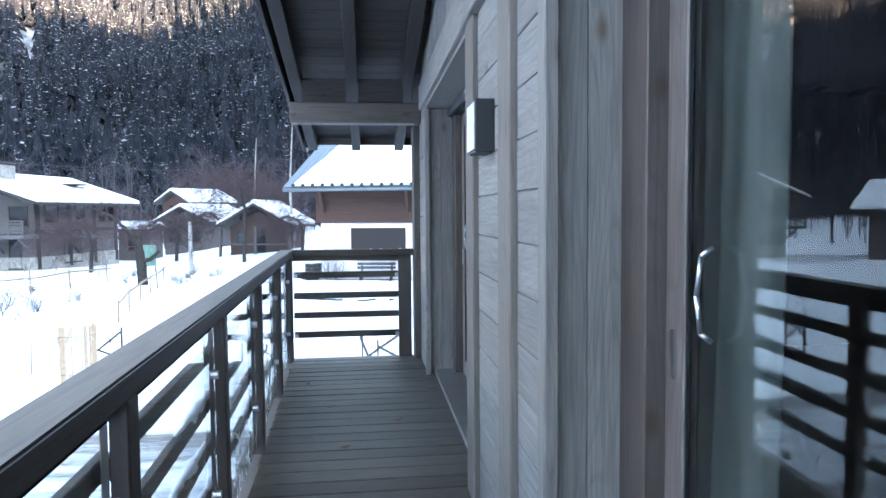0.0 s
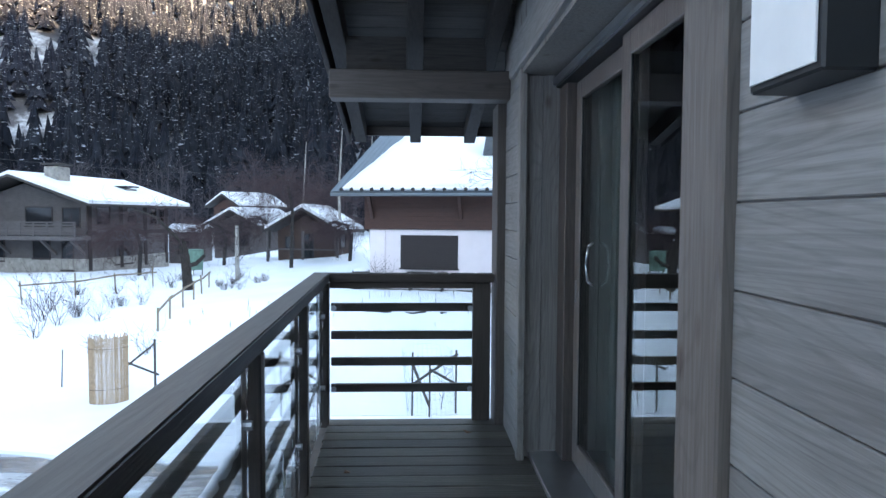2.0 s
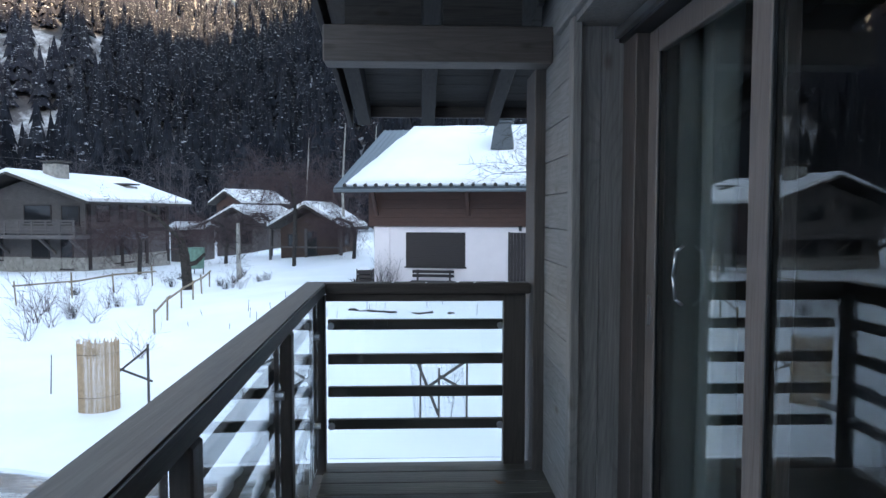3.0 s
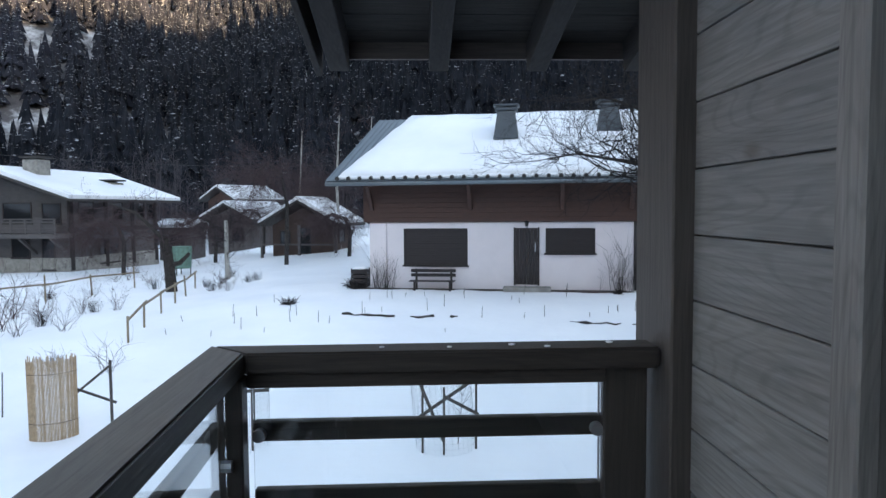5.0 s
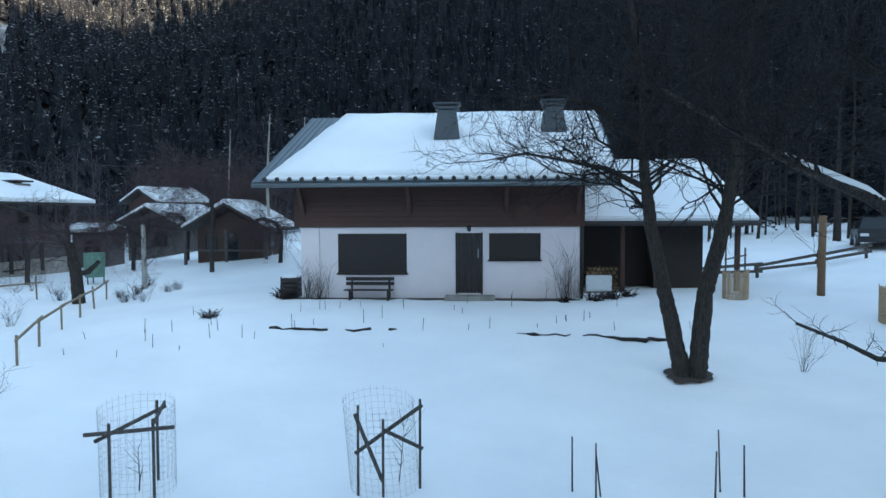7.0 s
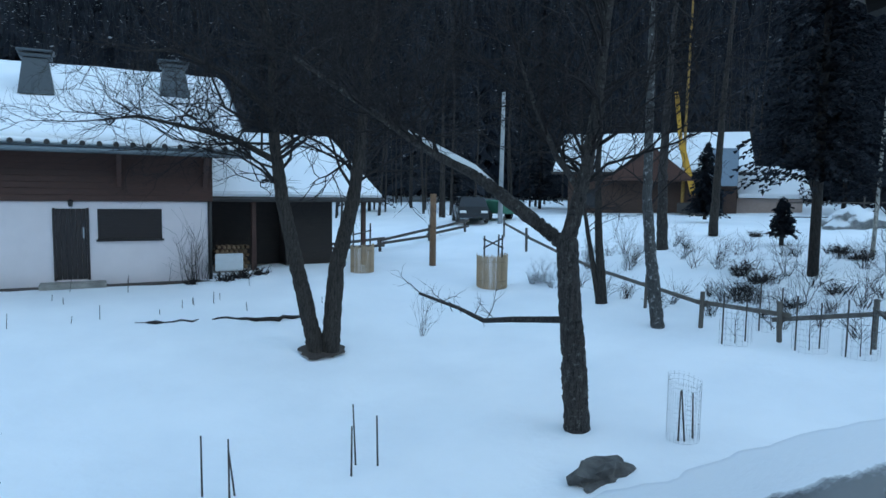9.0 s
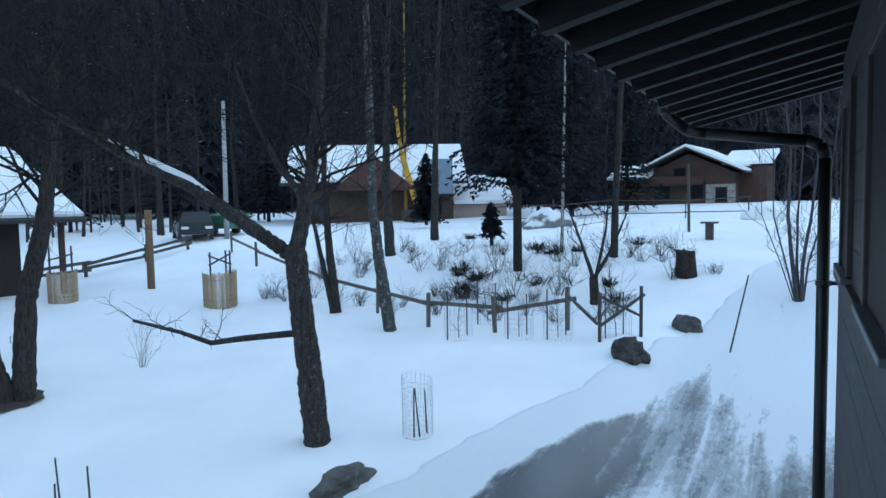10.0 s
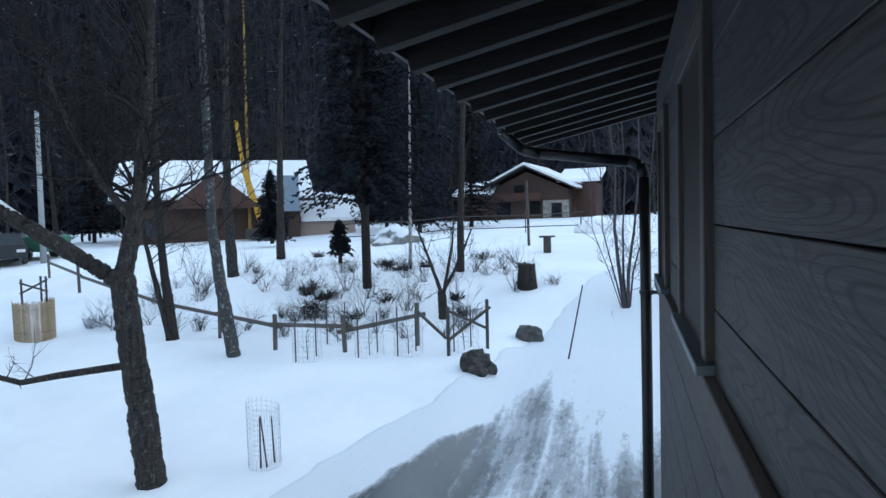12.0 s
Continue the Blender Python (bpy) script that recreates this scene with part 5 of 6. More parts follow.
# bare wood behind the eastern garden
def bare_wood():
    rnd = random.Random(77)
    tv, tf, cv, cf = [], [], [], []
    n = 0
    while n < 310:
        a, r = math.radians(rnd.uniform(8, 92)), rnd.uniform(42, 110)
        x, y = r * math.sin(a), r * math.cos(a)
        if (33 < x < 52 and 14 < y < 36) or (y < 15 and x < 66) or (x < 14 and y < 48):
            continue
        n += 1
        z, h = land(x, y) - 0.2, rnd.uniform(9, 17)
        top = (x + rnd.gauss(0, 0.5), y + rnd.gauss(0, 0.5), z + h)
        mid = (x + rnd.gauss(0, 0.2), y + rnd.gauss(0, 0.2), z + h / 2)
        tube(tv, tf, [(x, y, z), mid, top], [rnd.uniform(0.07, 0.13), 0.06, 0.02], 5)
        for k in range(22):
            q, dd = along([(x, y, z), mid, top], 0.16 + 0.82 * k / 22)
            b = rnd.random() * math.tau
            grow(cv, cf, rnd, q, (math.cos(b), math.sin(b), rnd.uniform(-0.1, 0.6)), rnd.uniform(1.2, 2.6), 0.022, 1, 5, 0.1, 0.25, 3)
    tagged(raw("bare_wood", tv, tf, BARK), "bare leafless woodland trunks behind the garden", "woodland", "", "stuff")
    tagged(raw("bare_wood_twigs", cv, cf, WOOD_TWIG), "fine leafless twigs of the woodland", "woodland", "", "stuff")


bare_wood()


def valley_thicket():
    rnd = random.Random(31)
    tv, tf = [], []
    n = 0
    while n < 170:
        a, r = math.radians(rnd.uniform(-42, 2)), rnd.uniform(74, 128)
        x, y = r * math.sin(a), r * math.cos(a)
        n += 1
        z, h = land(x, y) - 0.2, rnd.uniform(6, 11.5)
        top = (x + rnd.gauss(0, 0.7), y, z + h)
        tube(tv, tf, [(x, y, z), top], [0.10, 0.02], 4)
        for k in range(24):
            q, dd = along([(x, y, z), top], 0.2 + 0.78 * k / 24)
            b = rnd.random() * math.tau
            grow(tv, tf, rnd, q, (math.cos(b), math.sin(b), rnd.uniform(0.2, 0.9)), rnd.uniform(1.3, 2.6), 0.028, 1, 5, 0.1, 0.22, 3)
    tagged(raw("valley_thicket", tv, tf, GREY_TWIG), "leafless grey-violet trees at the foot of the slope", "woodland", "", "stuff")


valley_thicket()


# spruces
def spruce(name, label, at, h, w, seed, bare=0.12, group=""):
    rnd = random.Random(seed)
    t = thing(name, label, "tree", group, at)
    vs, fs = [], []
    tube(vs, fs, [(0, 0, -0.3), (0.02, 0, h * 0.5), (0, 0, h * 0.98)], [0.03 * w + 0.08, 0.02 * w + 0.05, 0.02], 7)
    raw("trunk", vs, fs, BARK, True, t)
    vs, fs = [], []
    z = h * bare
    while z < h:
        f = (z / h - bare) / (1 - bare)
        reach = w * (1 - f) ** 0.8 * rnd.uniform(0.75, 1.1) + 0.15
        for k in range(11):
            a = rnd.random() * math.tau
            rr = reach * rnd.uniform(0.6, 1.1)
            n = max(4, int(rr * 13))
            for j in range(n):
                s = (j + 0.5) / n
                c = Vector((math.cos(a) * rr * s, math.sin(a) * rr * s, z + rnd.gauss(0, 0.06) + 0.2 * rr * s - 0.42 * rr * s * s))
                q = Vector((-math.sin(a), math.cos(a), 0))
                out = Vector((math.cos(a), math.sin(a), -0.25))
                wd = 0.20 * (1 - 0.6 * s) * rnd.uniform(0.5, 1.2)
                i0 = len(vs)
                tip = rr / n * 1.7
                vs += [c - q * wd * rnd.uniform(0.5, 1.2) + out * tip * rnd.uniform(0.3, 0.9) + Vector((0, 0, -0.12 * rnd.random())), c - out * tip * 0.4, c + q * wd * rnd.uniform(0.5, 1.2) + out * tip * rnd.uniform(0.3, 0.9) + Vector((0, 0, -0.12 * rnd.random())), c + out * tip * 0.9]
                fs += [(i0, i0 + 1, i0 + 3), (i0 + 1, i0 + 2, i0 + 3)]
        z += h * 0.016 + 0.05
    raw("crown", vs, fs, SPRUCE, False, t)
    return t


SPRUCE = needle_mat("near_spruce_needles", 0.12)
spruce("spruce", "tall dark spruce with a bare lower trunk", (20.1, 8.65, -1.05), 14.0, 2.7, 4, 0.21)
spruce("young_spruce", "small dark young spruce in the snow", (31.5, 18.6, 0.35), 3.6, 0.95, 5, 0.03, "young spruces")
spruce("young_spruce", "small dark young spruce in the snow", (24.6, 11.6, -0.35), 1.5, 0.4, 6, 0.2, "young spruces")
for k, (x0, y0, hh) in enumerate(((40.0, 13.0, 15), (43.5, 16.5, 17), (46.0, 11.0, 16), (34.0, 42.0, 17), (28.0, 45.0, 18), (50.0, 18.0, 17), (47.0, 30.0, 18), (40.0, 38.0, 17), (52.0, 24.0, 18), (20.0, 47.0, 16))):
    spruce("dark_spruce", "tall dark spruce at the edge of the wood", (x0, y0, land(x0, y0) - 0.2), hh, 2.3, 70 + k, 0.06, "edge spruces")
rb = random.Random(12)
belt = []
for k in range(420):
    a, r = math.radians(rb.uniform(-30, 135)), rb.uniform(72, 125)
    x, y = r * math.sin(a), r * math.cos(a)
    if math.degrees(a) < 14 and r < 95:
        continue
    belt.append((x, y, land(x, y) - 0.5, rb.uniform(12, 22)))
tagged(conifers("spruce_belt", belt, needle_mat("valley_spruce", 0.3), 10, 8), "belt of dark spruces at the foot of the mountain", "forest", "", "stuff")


# shrubs: a few sorts, copied about the garden
def shrub(at, h, n, seed, mat=TWIG):
    rnd = random.Random(seed)
    vs, fs = [], []
    for k in range(n):
        a = rnd.random() * math.tau
        grow(vs, fs, rnd, (rnd.gauss(0, 0.06), rnd.gauss(0, 0.06), -0.05), (math.cos(a) * 0.5, math.sin(a) * 0.5, 1), h * rnd.uniform(0.6, 1.1), 0.008, 1, 4, 0.1, 0.2, 3)
    ob = raw("shrub", vs, fs, mat)
    ob.location = at
    return tagged(ob, "leafless garden shrub poking through the snow", "shrub", "bare shrubs")


sorts = [shrub((17.0, 8.0, valley(17.0, 8.0)), 0.9, 16, 1), shrub((18.2, 6.6, valley(18.2, 6.6)), 1.4, 12, 2), shrub((-12.0, 21.0, valley(-12, 21)), 1.0, 10, 3, RED_TWIG), shrub((15.9, 9.4, valley(15.9, 9.4)), 0.55, 22, 4)]
rs = random.Random(19)
for k in range(90):
    if k < 64:
        x, y = rs.uniform(15.5, 23), rs.uniform(2.4, 16)
        if y < 4.2 and x < 18:
            continue
    elif k < 90:
        x, y = rs.uniform(-16, -8), rs.uniform(14, 32)
    else:
        x, y = rs.uniform(8.5, 12), rs.uniform(15.5, 20)
    src = sorts[rs.randrange(4)] if k < 64 else sorts[2 if k % 2 else 3]
    copy_thing(src, pose(x, y, valley(x, y), 0, 0, rs.uniform(0, 360)) @ Matrix.Diagonal((1, 1, rs.uniform(0.6, 1.15) * (1 if k < 90 else 0.6), 1)))
for x, y, g in ((-13.2, 18.5, 2.0), (-12.6, 19.6, 1.6), (-13.8, 20.3, 1.8), (-12.2, 16.2, 1.3)):
    copy_thing(sorts[2], pose(x, y, valley(x, y), 0, 0, x * 50) @ Matrix.Diagonal((g * 0.8, g * 0.8, g, 1)))
copy_thing(sorts[1], pose(9.6, 13.6, valley(9.6, 13.6), 0, 0, 40) @ Matrix.Diagonal((0.6, 0.6, 0.9, 1)))
# brambles and dark tussocks along the bank
def tussock(at, w, h, seed):
    rnd = random.Random(seed)
    vs, fs = [], []
    for k in range(70):
        a = rnd.random() * math.tau
        q = Vector((rnd.gauss(0, w * 0.22), rnd.gauss(0, w * 0.22), -0.05))
        d = Vector((math.cos(a) * 0.6, math.sin(a) * 0.6, rnd.uniform(0.3, 1.1)))
        tube(vs, fs, [q, q + d * h * 0.6, q + d * h + Vector((0, 0, -0.25 * h))], [0.012, 0.009, 0.003], 3)
    ob = raw("tussock", vs, fs, TWIG)
    ob.location = at
    return tagged(ob, "dark dead tussock rising from the snow bank", "plant", "dark tussocks")


tus = [tussock((19.2, 9.6, valley(19.2, 9.6)), 0.8, 0.5, 1), tussock((-4.9, 20.0, valley(-4.9, 20.0) - 0.03), 0.35, 0.42, 2)]
for k in range(15):
    x, y = rs.uniform(16.5, 26.5), rs.uniform(3.5, 17)
    copy_thing(tus[k % 2], pose(x, y, valley(x, y) - 0.02, 0, 0, rs.uniform(0, 360)))
for u, v, g in ((-0.55, -0.35, 0.9), (-0.9, 0.3, 1.1), (9.95, -0.55, 0.9), (10.5, -0.2, 1.0), (8.9, -0.7, 0.6), (11.2, 0.4, 0.9)):
    p = chalet.matrix_basis @ Vector((u, v, 0))
    copy_thing(tus[1], pose(p.x, p.y, valley(p.x, p.y) - 0.02, 0, 0, u * 70) @ Matrix.Diagonal((1.3 * g, 1.3 * g, 1.2 * g, 1)))
# dark slatted planter at the corner of the white wall
p = chalet.matrix_basis @ Vector((-0.62, 0.35, 0))
planter = thing("planter", "dark slatted wooden planter capped with snow beside the chalet", "planter", at=(p.x, p.y, valley(p.x, p.y)))
planter.rotation_euler = (0, 0, radians(-11.5))
for k in range(4):
    one("slat", BROWN_DOOR, planter, -0.3, 0.3, -0.25, 0.25, 0.02 + k * 0.17, 0.16 + k * 0.17, bevel=0.008)
for sx in (-0.31, 0.27):
    for sy in (-0.26, 0.22):
        one("leg", BROWN_DOOR, planter, sx, sx + 0.04, sy, sy + 0.04, -0.15, 0.74)
bm = bmesh.new()
bmesh.ops.create_icosphere(bm, subdivisions=3, radius=1)
for v in bm.verts:
    v.co = Vector((v.co.x * 0.29, v.co.y * 0.24, 0.70 + max(0.0, v.co.z) * 0.14 + 0.02 * noise.noise(v.co * 3)))
part("snow_cap", bm, SNOW, planter, "", True)
# climbers against the white wall
for uu, hh, sd in ((0.35, 1.5, 5), (9.05, 1.9, 6)):
    rnd = random.Random(sd)
    vs, fs = [], []
    for k in range(22):
        grow(vs, fs, rnd, (rnd.gauss(0, 0.22), 0, -0.15), (rnd.gauss(0, 0.15), 0, 1), hh * rnd.uniform(0.5, 1.1), 0.012, 1, 5, 0.2, 0.1, 3)
    ob = raw("climber", vs, fs, TWIG)
    ob.matrix_basis = chalet.matrix_basis @ pose(uu, -0.22, -1.75)
    tagged(ob, "bare climbing shrub against the white chalet wall", "plant", "wall climbers")

# ---- the drive ----
def drive_edge(x):
    return 7.3 - 0.12 * (x + 8) - 0.030 * max(0.0, x - 4) ** 1.55 + 0.28 * noise.noise(Vector((x * 0.55, 0, 2))) + 0.17 * noise.noise(Vector((x * 2.1, 0, 7))) + 0.07 * noise.noise(Vector((x * 6.0, 0, 3)))


def drive_material():
    m, n, l, b = nodes_of("icy_drive", 0.35)
    at = n.new("ShaderNodeAttribute")
    at.attribute_name = "wear"
    streak = noise_tex(n, l, coords(n, l, (0.07, 2.3, 1.0)), 1.3, 6, 0.55, 0.35)
    patch = noise_tex(n, l, coords(n, l, (0.35, 0.8, 1.0)), 0.8, 5, 0.55, 0.6)
    fine = noise_tex(n, l, coords(n, l, (1, 2.5, 1)), 5.0, 7, 0.7, 0.3)
    f = mix(n, l, "MIX", mix(n, l, "MIX", streak, patch, 0.45), fine, 0.22)
    sub = n.new("ShaderNodeMath")
    sub.operation = "MULTIPLY_ADD"
    sub.inputs[1].default_value = -0.335
    l.new(at.outputs["Fac"], sub.inputs[0])
    l.new(f, sub.inputs[2])
    f = sub.outputs[0]
    c = ramp(n, l, f, [(0.15, (0.085, 0.090, 0.098)), (0.20, (0.20, 0.212, 0.228)), (0.255, (0.36, 0.38, 0.405)), (0.31, (0.72, 0.745, 0.78))])
    l.new(c, b.inputs["Base Color"])
    l.new(ramp(n, l, f, [(0.18, (0.15,) * 3), (0.34, (0.75,) * 3)]), b.inputs["Roughness"])
    bump(n, l, b, f, 0.6, 0.06)
    return m


vs, fs, wear = [], [], []
NX, NY = 240, 40
for i in range(NX + 1):
    x = -30 + 60 * i / NX
    e = drive_edge(x)
    for j in range(NY + 1):
        y = e - 8.5 * (j / NY) ** 1.3
        vs.append((x, y, valley(x, y) + 0.035 - (0.06 if j == 0 else 0.0)))
        d = e - y
        d -= 0.95 * smooth(3.0, 7.0, x)
        side = smooth(0.0, 0.35, d) * (1 - 0.30 * smooth(0.9, 2.2, d) * (1 - smooth(2.8, 4.0, d)))
        wear.append(side * (1 - 0.75 * smooth(9.5, 16.5, x)))
for i in range(NX):
    for j in range(NY):
        a = i * (NY + 1) + j
        fs.append((a, a + 1, a + NY + 2, a + NY + 1))
road = raw("road", vs, fs, drive_material(), True)
road.data.attributes.new("wear", "FLOAT", "POINT").data.foreach_set("value", wear)
tagged(road, "icy driveway with wheel-worn slush and wet asphalt patches", "road", "", "structure")


# ---- garden things ----
def wire_guard(at, r, h, lean=0.0, stakes=(), bars=(), group="tree guards", label="wire mesh tree guard round wooden stakes in the snow", step=0.1, w=0.038):
    t = thing("tree_guard", label, "tree guard", group, at)
    vs, fs = [], []
    n = max(10, int(math.tau * r / step))
    for k in range(n):
        a = k * math.tau / n
        x, y = r * math.cos(a), r * math.sin(a)
        tube(vs, fs, [(x, y, -0.1), (x * 1.02 - lean * h, y, h + 0.05 * math.sin(a))], [0.0018, 0.0018], 3)
    for k in range(int(h / step) + 1):
        z = k * step
        ring = [(r * math.cos(j * math.tau / n) - lean * z, r * math.sin(j * math.tau / n), z + 0.05 * math.sin(j * math.tau / n) * z / h) for j in range(n + 1)]
        tube(vs, fs, ring, [0.0016] * (n + 1), 3)
    raw("wire_mesh", vs, fs, GALV, False, t)
    for x, y, z0, z1 in stakes:
        bm = bmesh.new()
        beam(bm, (x, y, z0), (x + 0.01, y, z1), w, w, 0.006)
        part("stake", bm, STICK, t)
    for a, b in bars:
        bm = bmesh.new()
        beam(bm, a, b, 0.035, 0.055, 0.006)
        part("cross_bar", bm, STICK, t)
    return t


GALV = painted("dull_galvanised_wire", (0.24, 0.26, 0.28), 0.6, 0.3)


def sapling(x, y, h, seed):
    rnd = random.Random(seed)
    vs, fs = [], []
    grow(vs, fs, rnd, (0, 0, -0.05), (0, 0, 1), h, 0.012, 1, 9, 0.1, 0.05, 4)
    ob = raw("sapling", vs, fs, TWIG)
    ob.location = (x, y, valley(x, y))
    return tagged(ob, "young leafless sapling inside a wire guard", "tree", "saplings")


g1 = (-3.88, 9.95, valley(-3.88, 9.95))
wire_guard(g1, 0.52, 1.35, 0.0, ((-0.30, -0.32, -0.2, 1.16), (0.30, -0.30, -0.2, 1.2), (0.16, 0.40, -0.2, 1.28)),
           (((-0.62, -0.36, 1.02), (0.62, -0.36, 1.08)), ((-0.52, -0.25, 0.88), (0.30, 0.42, 1.18)), ((0.34, -0.35, 1.16), (0.26, 0.5, 1.22))))
sapling(-3.9, 10.0, 0.7, 1)
g2 = (-0.22, 9.65, valley(-0.22, 9.65))
wire_guard(g2, 0.52, 1.35, 0.08, ((-0.42, -0.28, -0.2, 1.32), (-0.06, -0.40, -0.2, 1.14), (0.50, -0.22, -0.2, 1.36)),
           (((-0.46, -0.32, 0.62), (0.54, -0.26, 1.28)), ((-0.06, -0.44, 1.0), (0.54, -0.26, 0.62)), ((-0.46, -0.28, 1.2), (-0.06, -0.38, 0.2))))
sapling(-0.02, 9.7, 1.0, 2)
wire_guard((8.62, 5.75, valley(8.62, 5.75)), 0.24, 0.95, 0.0, step=0.075)
for k, (x, y) in enumerate(((14.3, 6.3), (14.5, 5.4), (14.9, 4.15), (15.4, 7.6), (13.9, 7.7))):
    wire_guard((x, y, valley(x, y)), 0.34, 1.05, 0.0, ((-0.2, 0.2, -0.2, 1.15), (0.25, -0.1, -0.2, 1.0)), step=0.12, w=0.028)
    sapling(x, y, 0.9, 10 + k)


def stick(at, top, r=0.016):
    bm = bmesh.new()
    rod(bm, (0, 0, -0.15), Vector(top), r, r * 0.7, 6)
    ob = lone("garden_stake", bm, STICK, "thin dark stake stuck in the snow", "stake", "", "garden stakes")
    ob.location = at
    return ob


def at_ground(x, y):
    return (x, y, valley(x, y))


for x, y, tx, h in ((2.49, 8.96, 0.0, 0.82), (2.70, 8.55, 0.0, 0.86), (2.86, 8.75, -0.08, 0.62), (4.36, 8.3, 0.02, 0.72), (4.62, 8.6, -0.04, 0.92), (4.84, 8.35, -0.01, 0.75),
                    (8.50, 5.75, 0.05, 0.75), (8.58, 5.68, -0.12, 0.8), (8.74, 5.65, -0.02, 0.7), (-9.0, 11.6, 0.03, 0.9)):
    stick(at_ground(x, y), (tx, 0.02, h))
stick(at_ground(15.4, 1.82), (0.10, -0.38, 1.75), 0.022)
rk = random.Random(31)
for k in range(46):
    x, y = rk.uniform(-8, 9), rk.uniform(16.5, 22.0)
    stick(at_ground(x, y), (rk.gauss(0, 0.03), 0, rk.uniform(0.12, 0.4)), 0.01)


# cane screens round young trees
def cane_screen(at, r, h, a0, a1, stakes, label):
    t = thing("cane_screen", label, "plant screen", "cane screens", at)
    n = int((a1 - a0) * r / 0.022)
    rnd = random.Random(n)
    for k in range(n):
        a = a0 + (a1 - a0) * k / n
        bm = bmesh.new()
        rod(bm, (r * math.cos(a), r * math.sin(a), -0.1), (r * 1.02 * math.cos(a), r * 1.02 * math.sin(a), h + rnd.uniform(-0.07, 0.05)), rnd.uniform(0.007, 0.012), seg=5)
        part("cane", bm, BAMBOO, t)
    for z in (h * 0.2, h * 0.8):
        vs, fs = [], []
        tube(vs, fs, [((r + 0.014) * math.cos(a0 + (a1 - a0) * k / 16), (r + 0.014) * math.sin(a0 + (a1 - a0) * k / 16), z) for k in range(17)], [0.006] * 17, 4)
        raw("binding_wire", vs, fs, STICK, False, t)
    for a, b in stakes:
        bm = bmesh.new()
        beam(bm, a, b, 0.045, 0.045, 0.006)
        part("stake", bm, STICK, t)
    return t


cane_screen(at_ground(-7.5, 10.75), 0.50, 1.5, 4.25, 6.05, (((0.35, 0.1, 0.7), (0.95, 0.2, 1.2)), ((0.3, 0.0, 0.85), (1.0, 0.3, 0.45)), ((0.95, 0.2, -0.2), (0.95, 0.2, 1.3))), "yellow cane mat screen round a young tree with stakes")
cane_screen(at_ground(12.1, 20.5), 0.42, 0.95, 3.0, 6.4, (((-0.35, 0, 0), (-0.35, 0, 1.7)), ((0.35, 0, 0), (0.35, 0, 1.7)), ((-0.4, 0, 1.3), (0.4, 0, 1.45))), "yellow cane mat screen round a young tree beside the shed")
cane_screen(at_ground(14.68, 16.5), 0.50, 1.05, 2.4, 6.6, (((-0.45, -0.1, 0), (-0.45, -0.1, 1.7)), ((0.45, 0, 0), (0.45, 0, 1.7)), ((-0.1, -0.4, 0), (-0.1, -0.4, 1.75)), ((-0.5, -0.1, 1.6), (0.5, 0, 1.25)), ((-0.5, -0.1, 1.3), (0.5, 0.0, 1.6))), "yellow cane mat screen with a rough stake frame")
bm = bmesh.new()
rod(bm, (0, 0, -0.3), (0, 0, 2.75), 0.13, 0.12, 12)
ob = lone("timber_post", bm, wood("orange_brown_post", (0.16, 0.085, 0.045), (0.30, 0.17, 0.09), "z"), "stout orange-brown round timber post in the snow", "post", smooth=True)
ob.location = at_ground(15.21, 20.4)


# fences
def fence(name, label, posts, h, rails, post_w, rail_w, rail_h, mat, group=""):
    o = Vector((*posts[0], valley(*posts[0])))
    f = thing(name, label, "fence", group, o)
    tops = []
    for k, (x, y) in enumerate(posts):
        z = valley(x, y)
        bm = bmesh.new()
        beam(bm, Vector((x, y, z - 0.2)) - o, Vector((x + rk.gauss(0, 0.03), y + rk.gauss(0, 0.03), z + h * rk.uniform(0.9, 1.12))) - o, post_w, post_w, 0.006)
        part("post", bm, mat, f)
        tops.append(Vector((x, y, z)) - o)
    for a, b in zip(tops, tops[1:]):
        for r in rails:
            bm = bmesh.new()
            j = Vector((0, 0, rk.gauss(0, 0.04)))
            d = (b - a).normalized() * 0.2
            beam(bm, a + Vector((0.05, 0, r)) - d + j, b + Vector((0.05, 0, r)) + d - j, rail_w, rail_h, 0.006)
            part("rail", bm, mat, f)
    return f


fence("garden_fence", "rough weathered post-and-rail fence crossing the snow", [(21.5, 23.0), (19.4, 19.5), (17.8, 16.2), (16.6, 13.5), (15.6, 11.2), (14.7, 9.0), (14.5, 7.0), (15.2, 5.4)], 0.95, (0.62,), 0.085, 0.045, 0.10, wood("weathered_fence", (0.07, 0.06, 0.052), (0.17, 0.15, 0.13), "z"))
xb = thing("braced_guard", "crossed timber brace guard at the end of the fence", "fence", at=at_ground(14.4, 4.4))
for a, b, w in (((0, 0, -0.2), (0, 0, 1.1), 0.07), ((0.75, -0.75, -0.2), (0.8, -0.75, 1.2), 0.07), ((0, 0, 0.35), (0.9, -0.8, 1.0), 0.06), ((-0.05, 0, 1.05), (0.8, -0.75, 0.5), 0.06), ((0.6, 0.9, 0.9), (0, 0.05, 0.4), 0.06)):
    bm = bmesh.new()
    beam(bm, a, b, w, w, 0.006)
    part("brace", bm, STICK, xb)
CANE_RAIL = painted("pale_cane_rail", (0.26, 0.20, 0.13), 0.7, 0, 0.3)
fence("bean_frame", "low rail of pale canes on short posts", [(-8.6, 16.5), (-8.85, 18.2), (-9.1, 20.2), (-9.4, 22.3), (-9.8, 24.6), (-10.3, 27.2)], 0.75, (0.70,), 0.05, 0.05, 0.06, CANE_RAIL, "garden frames")
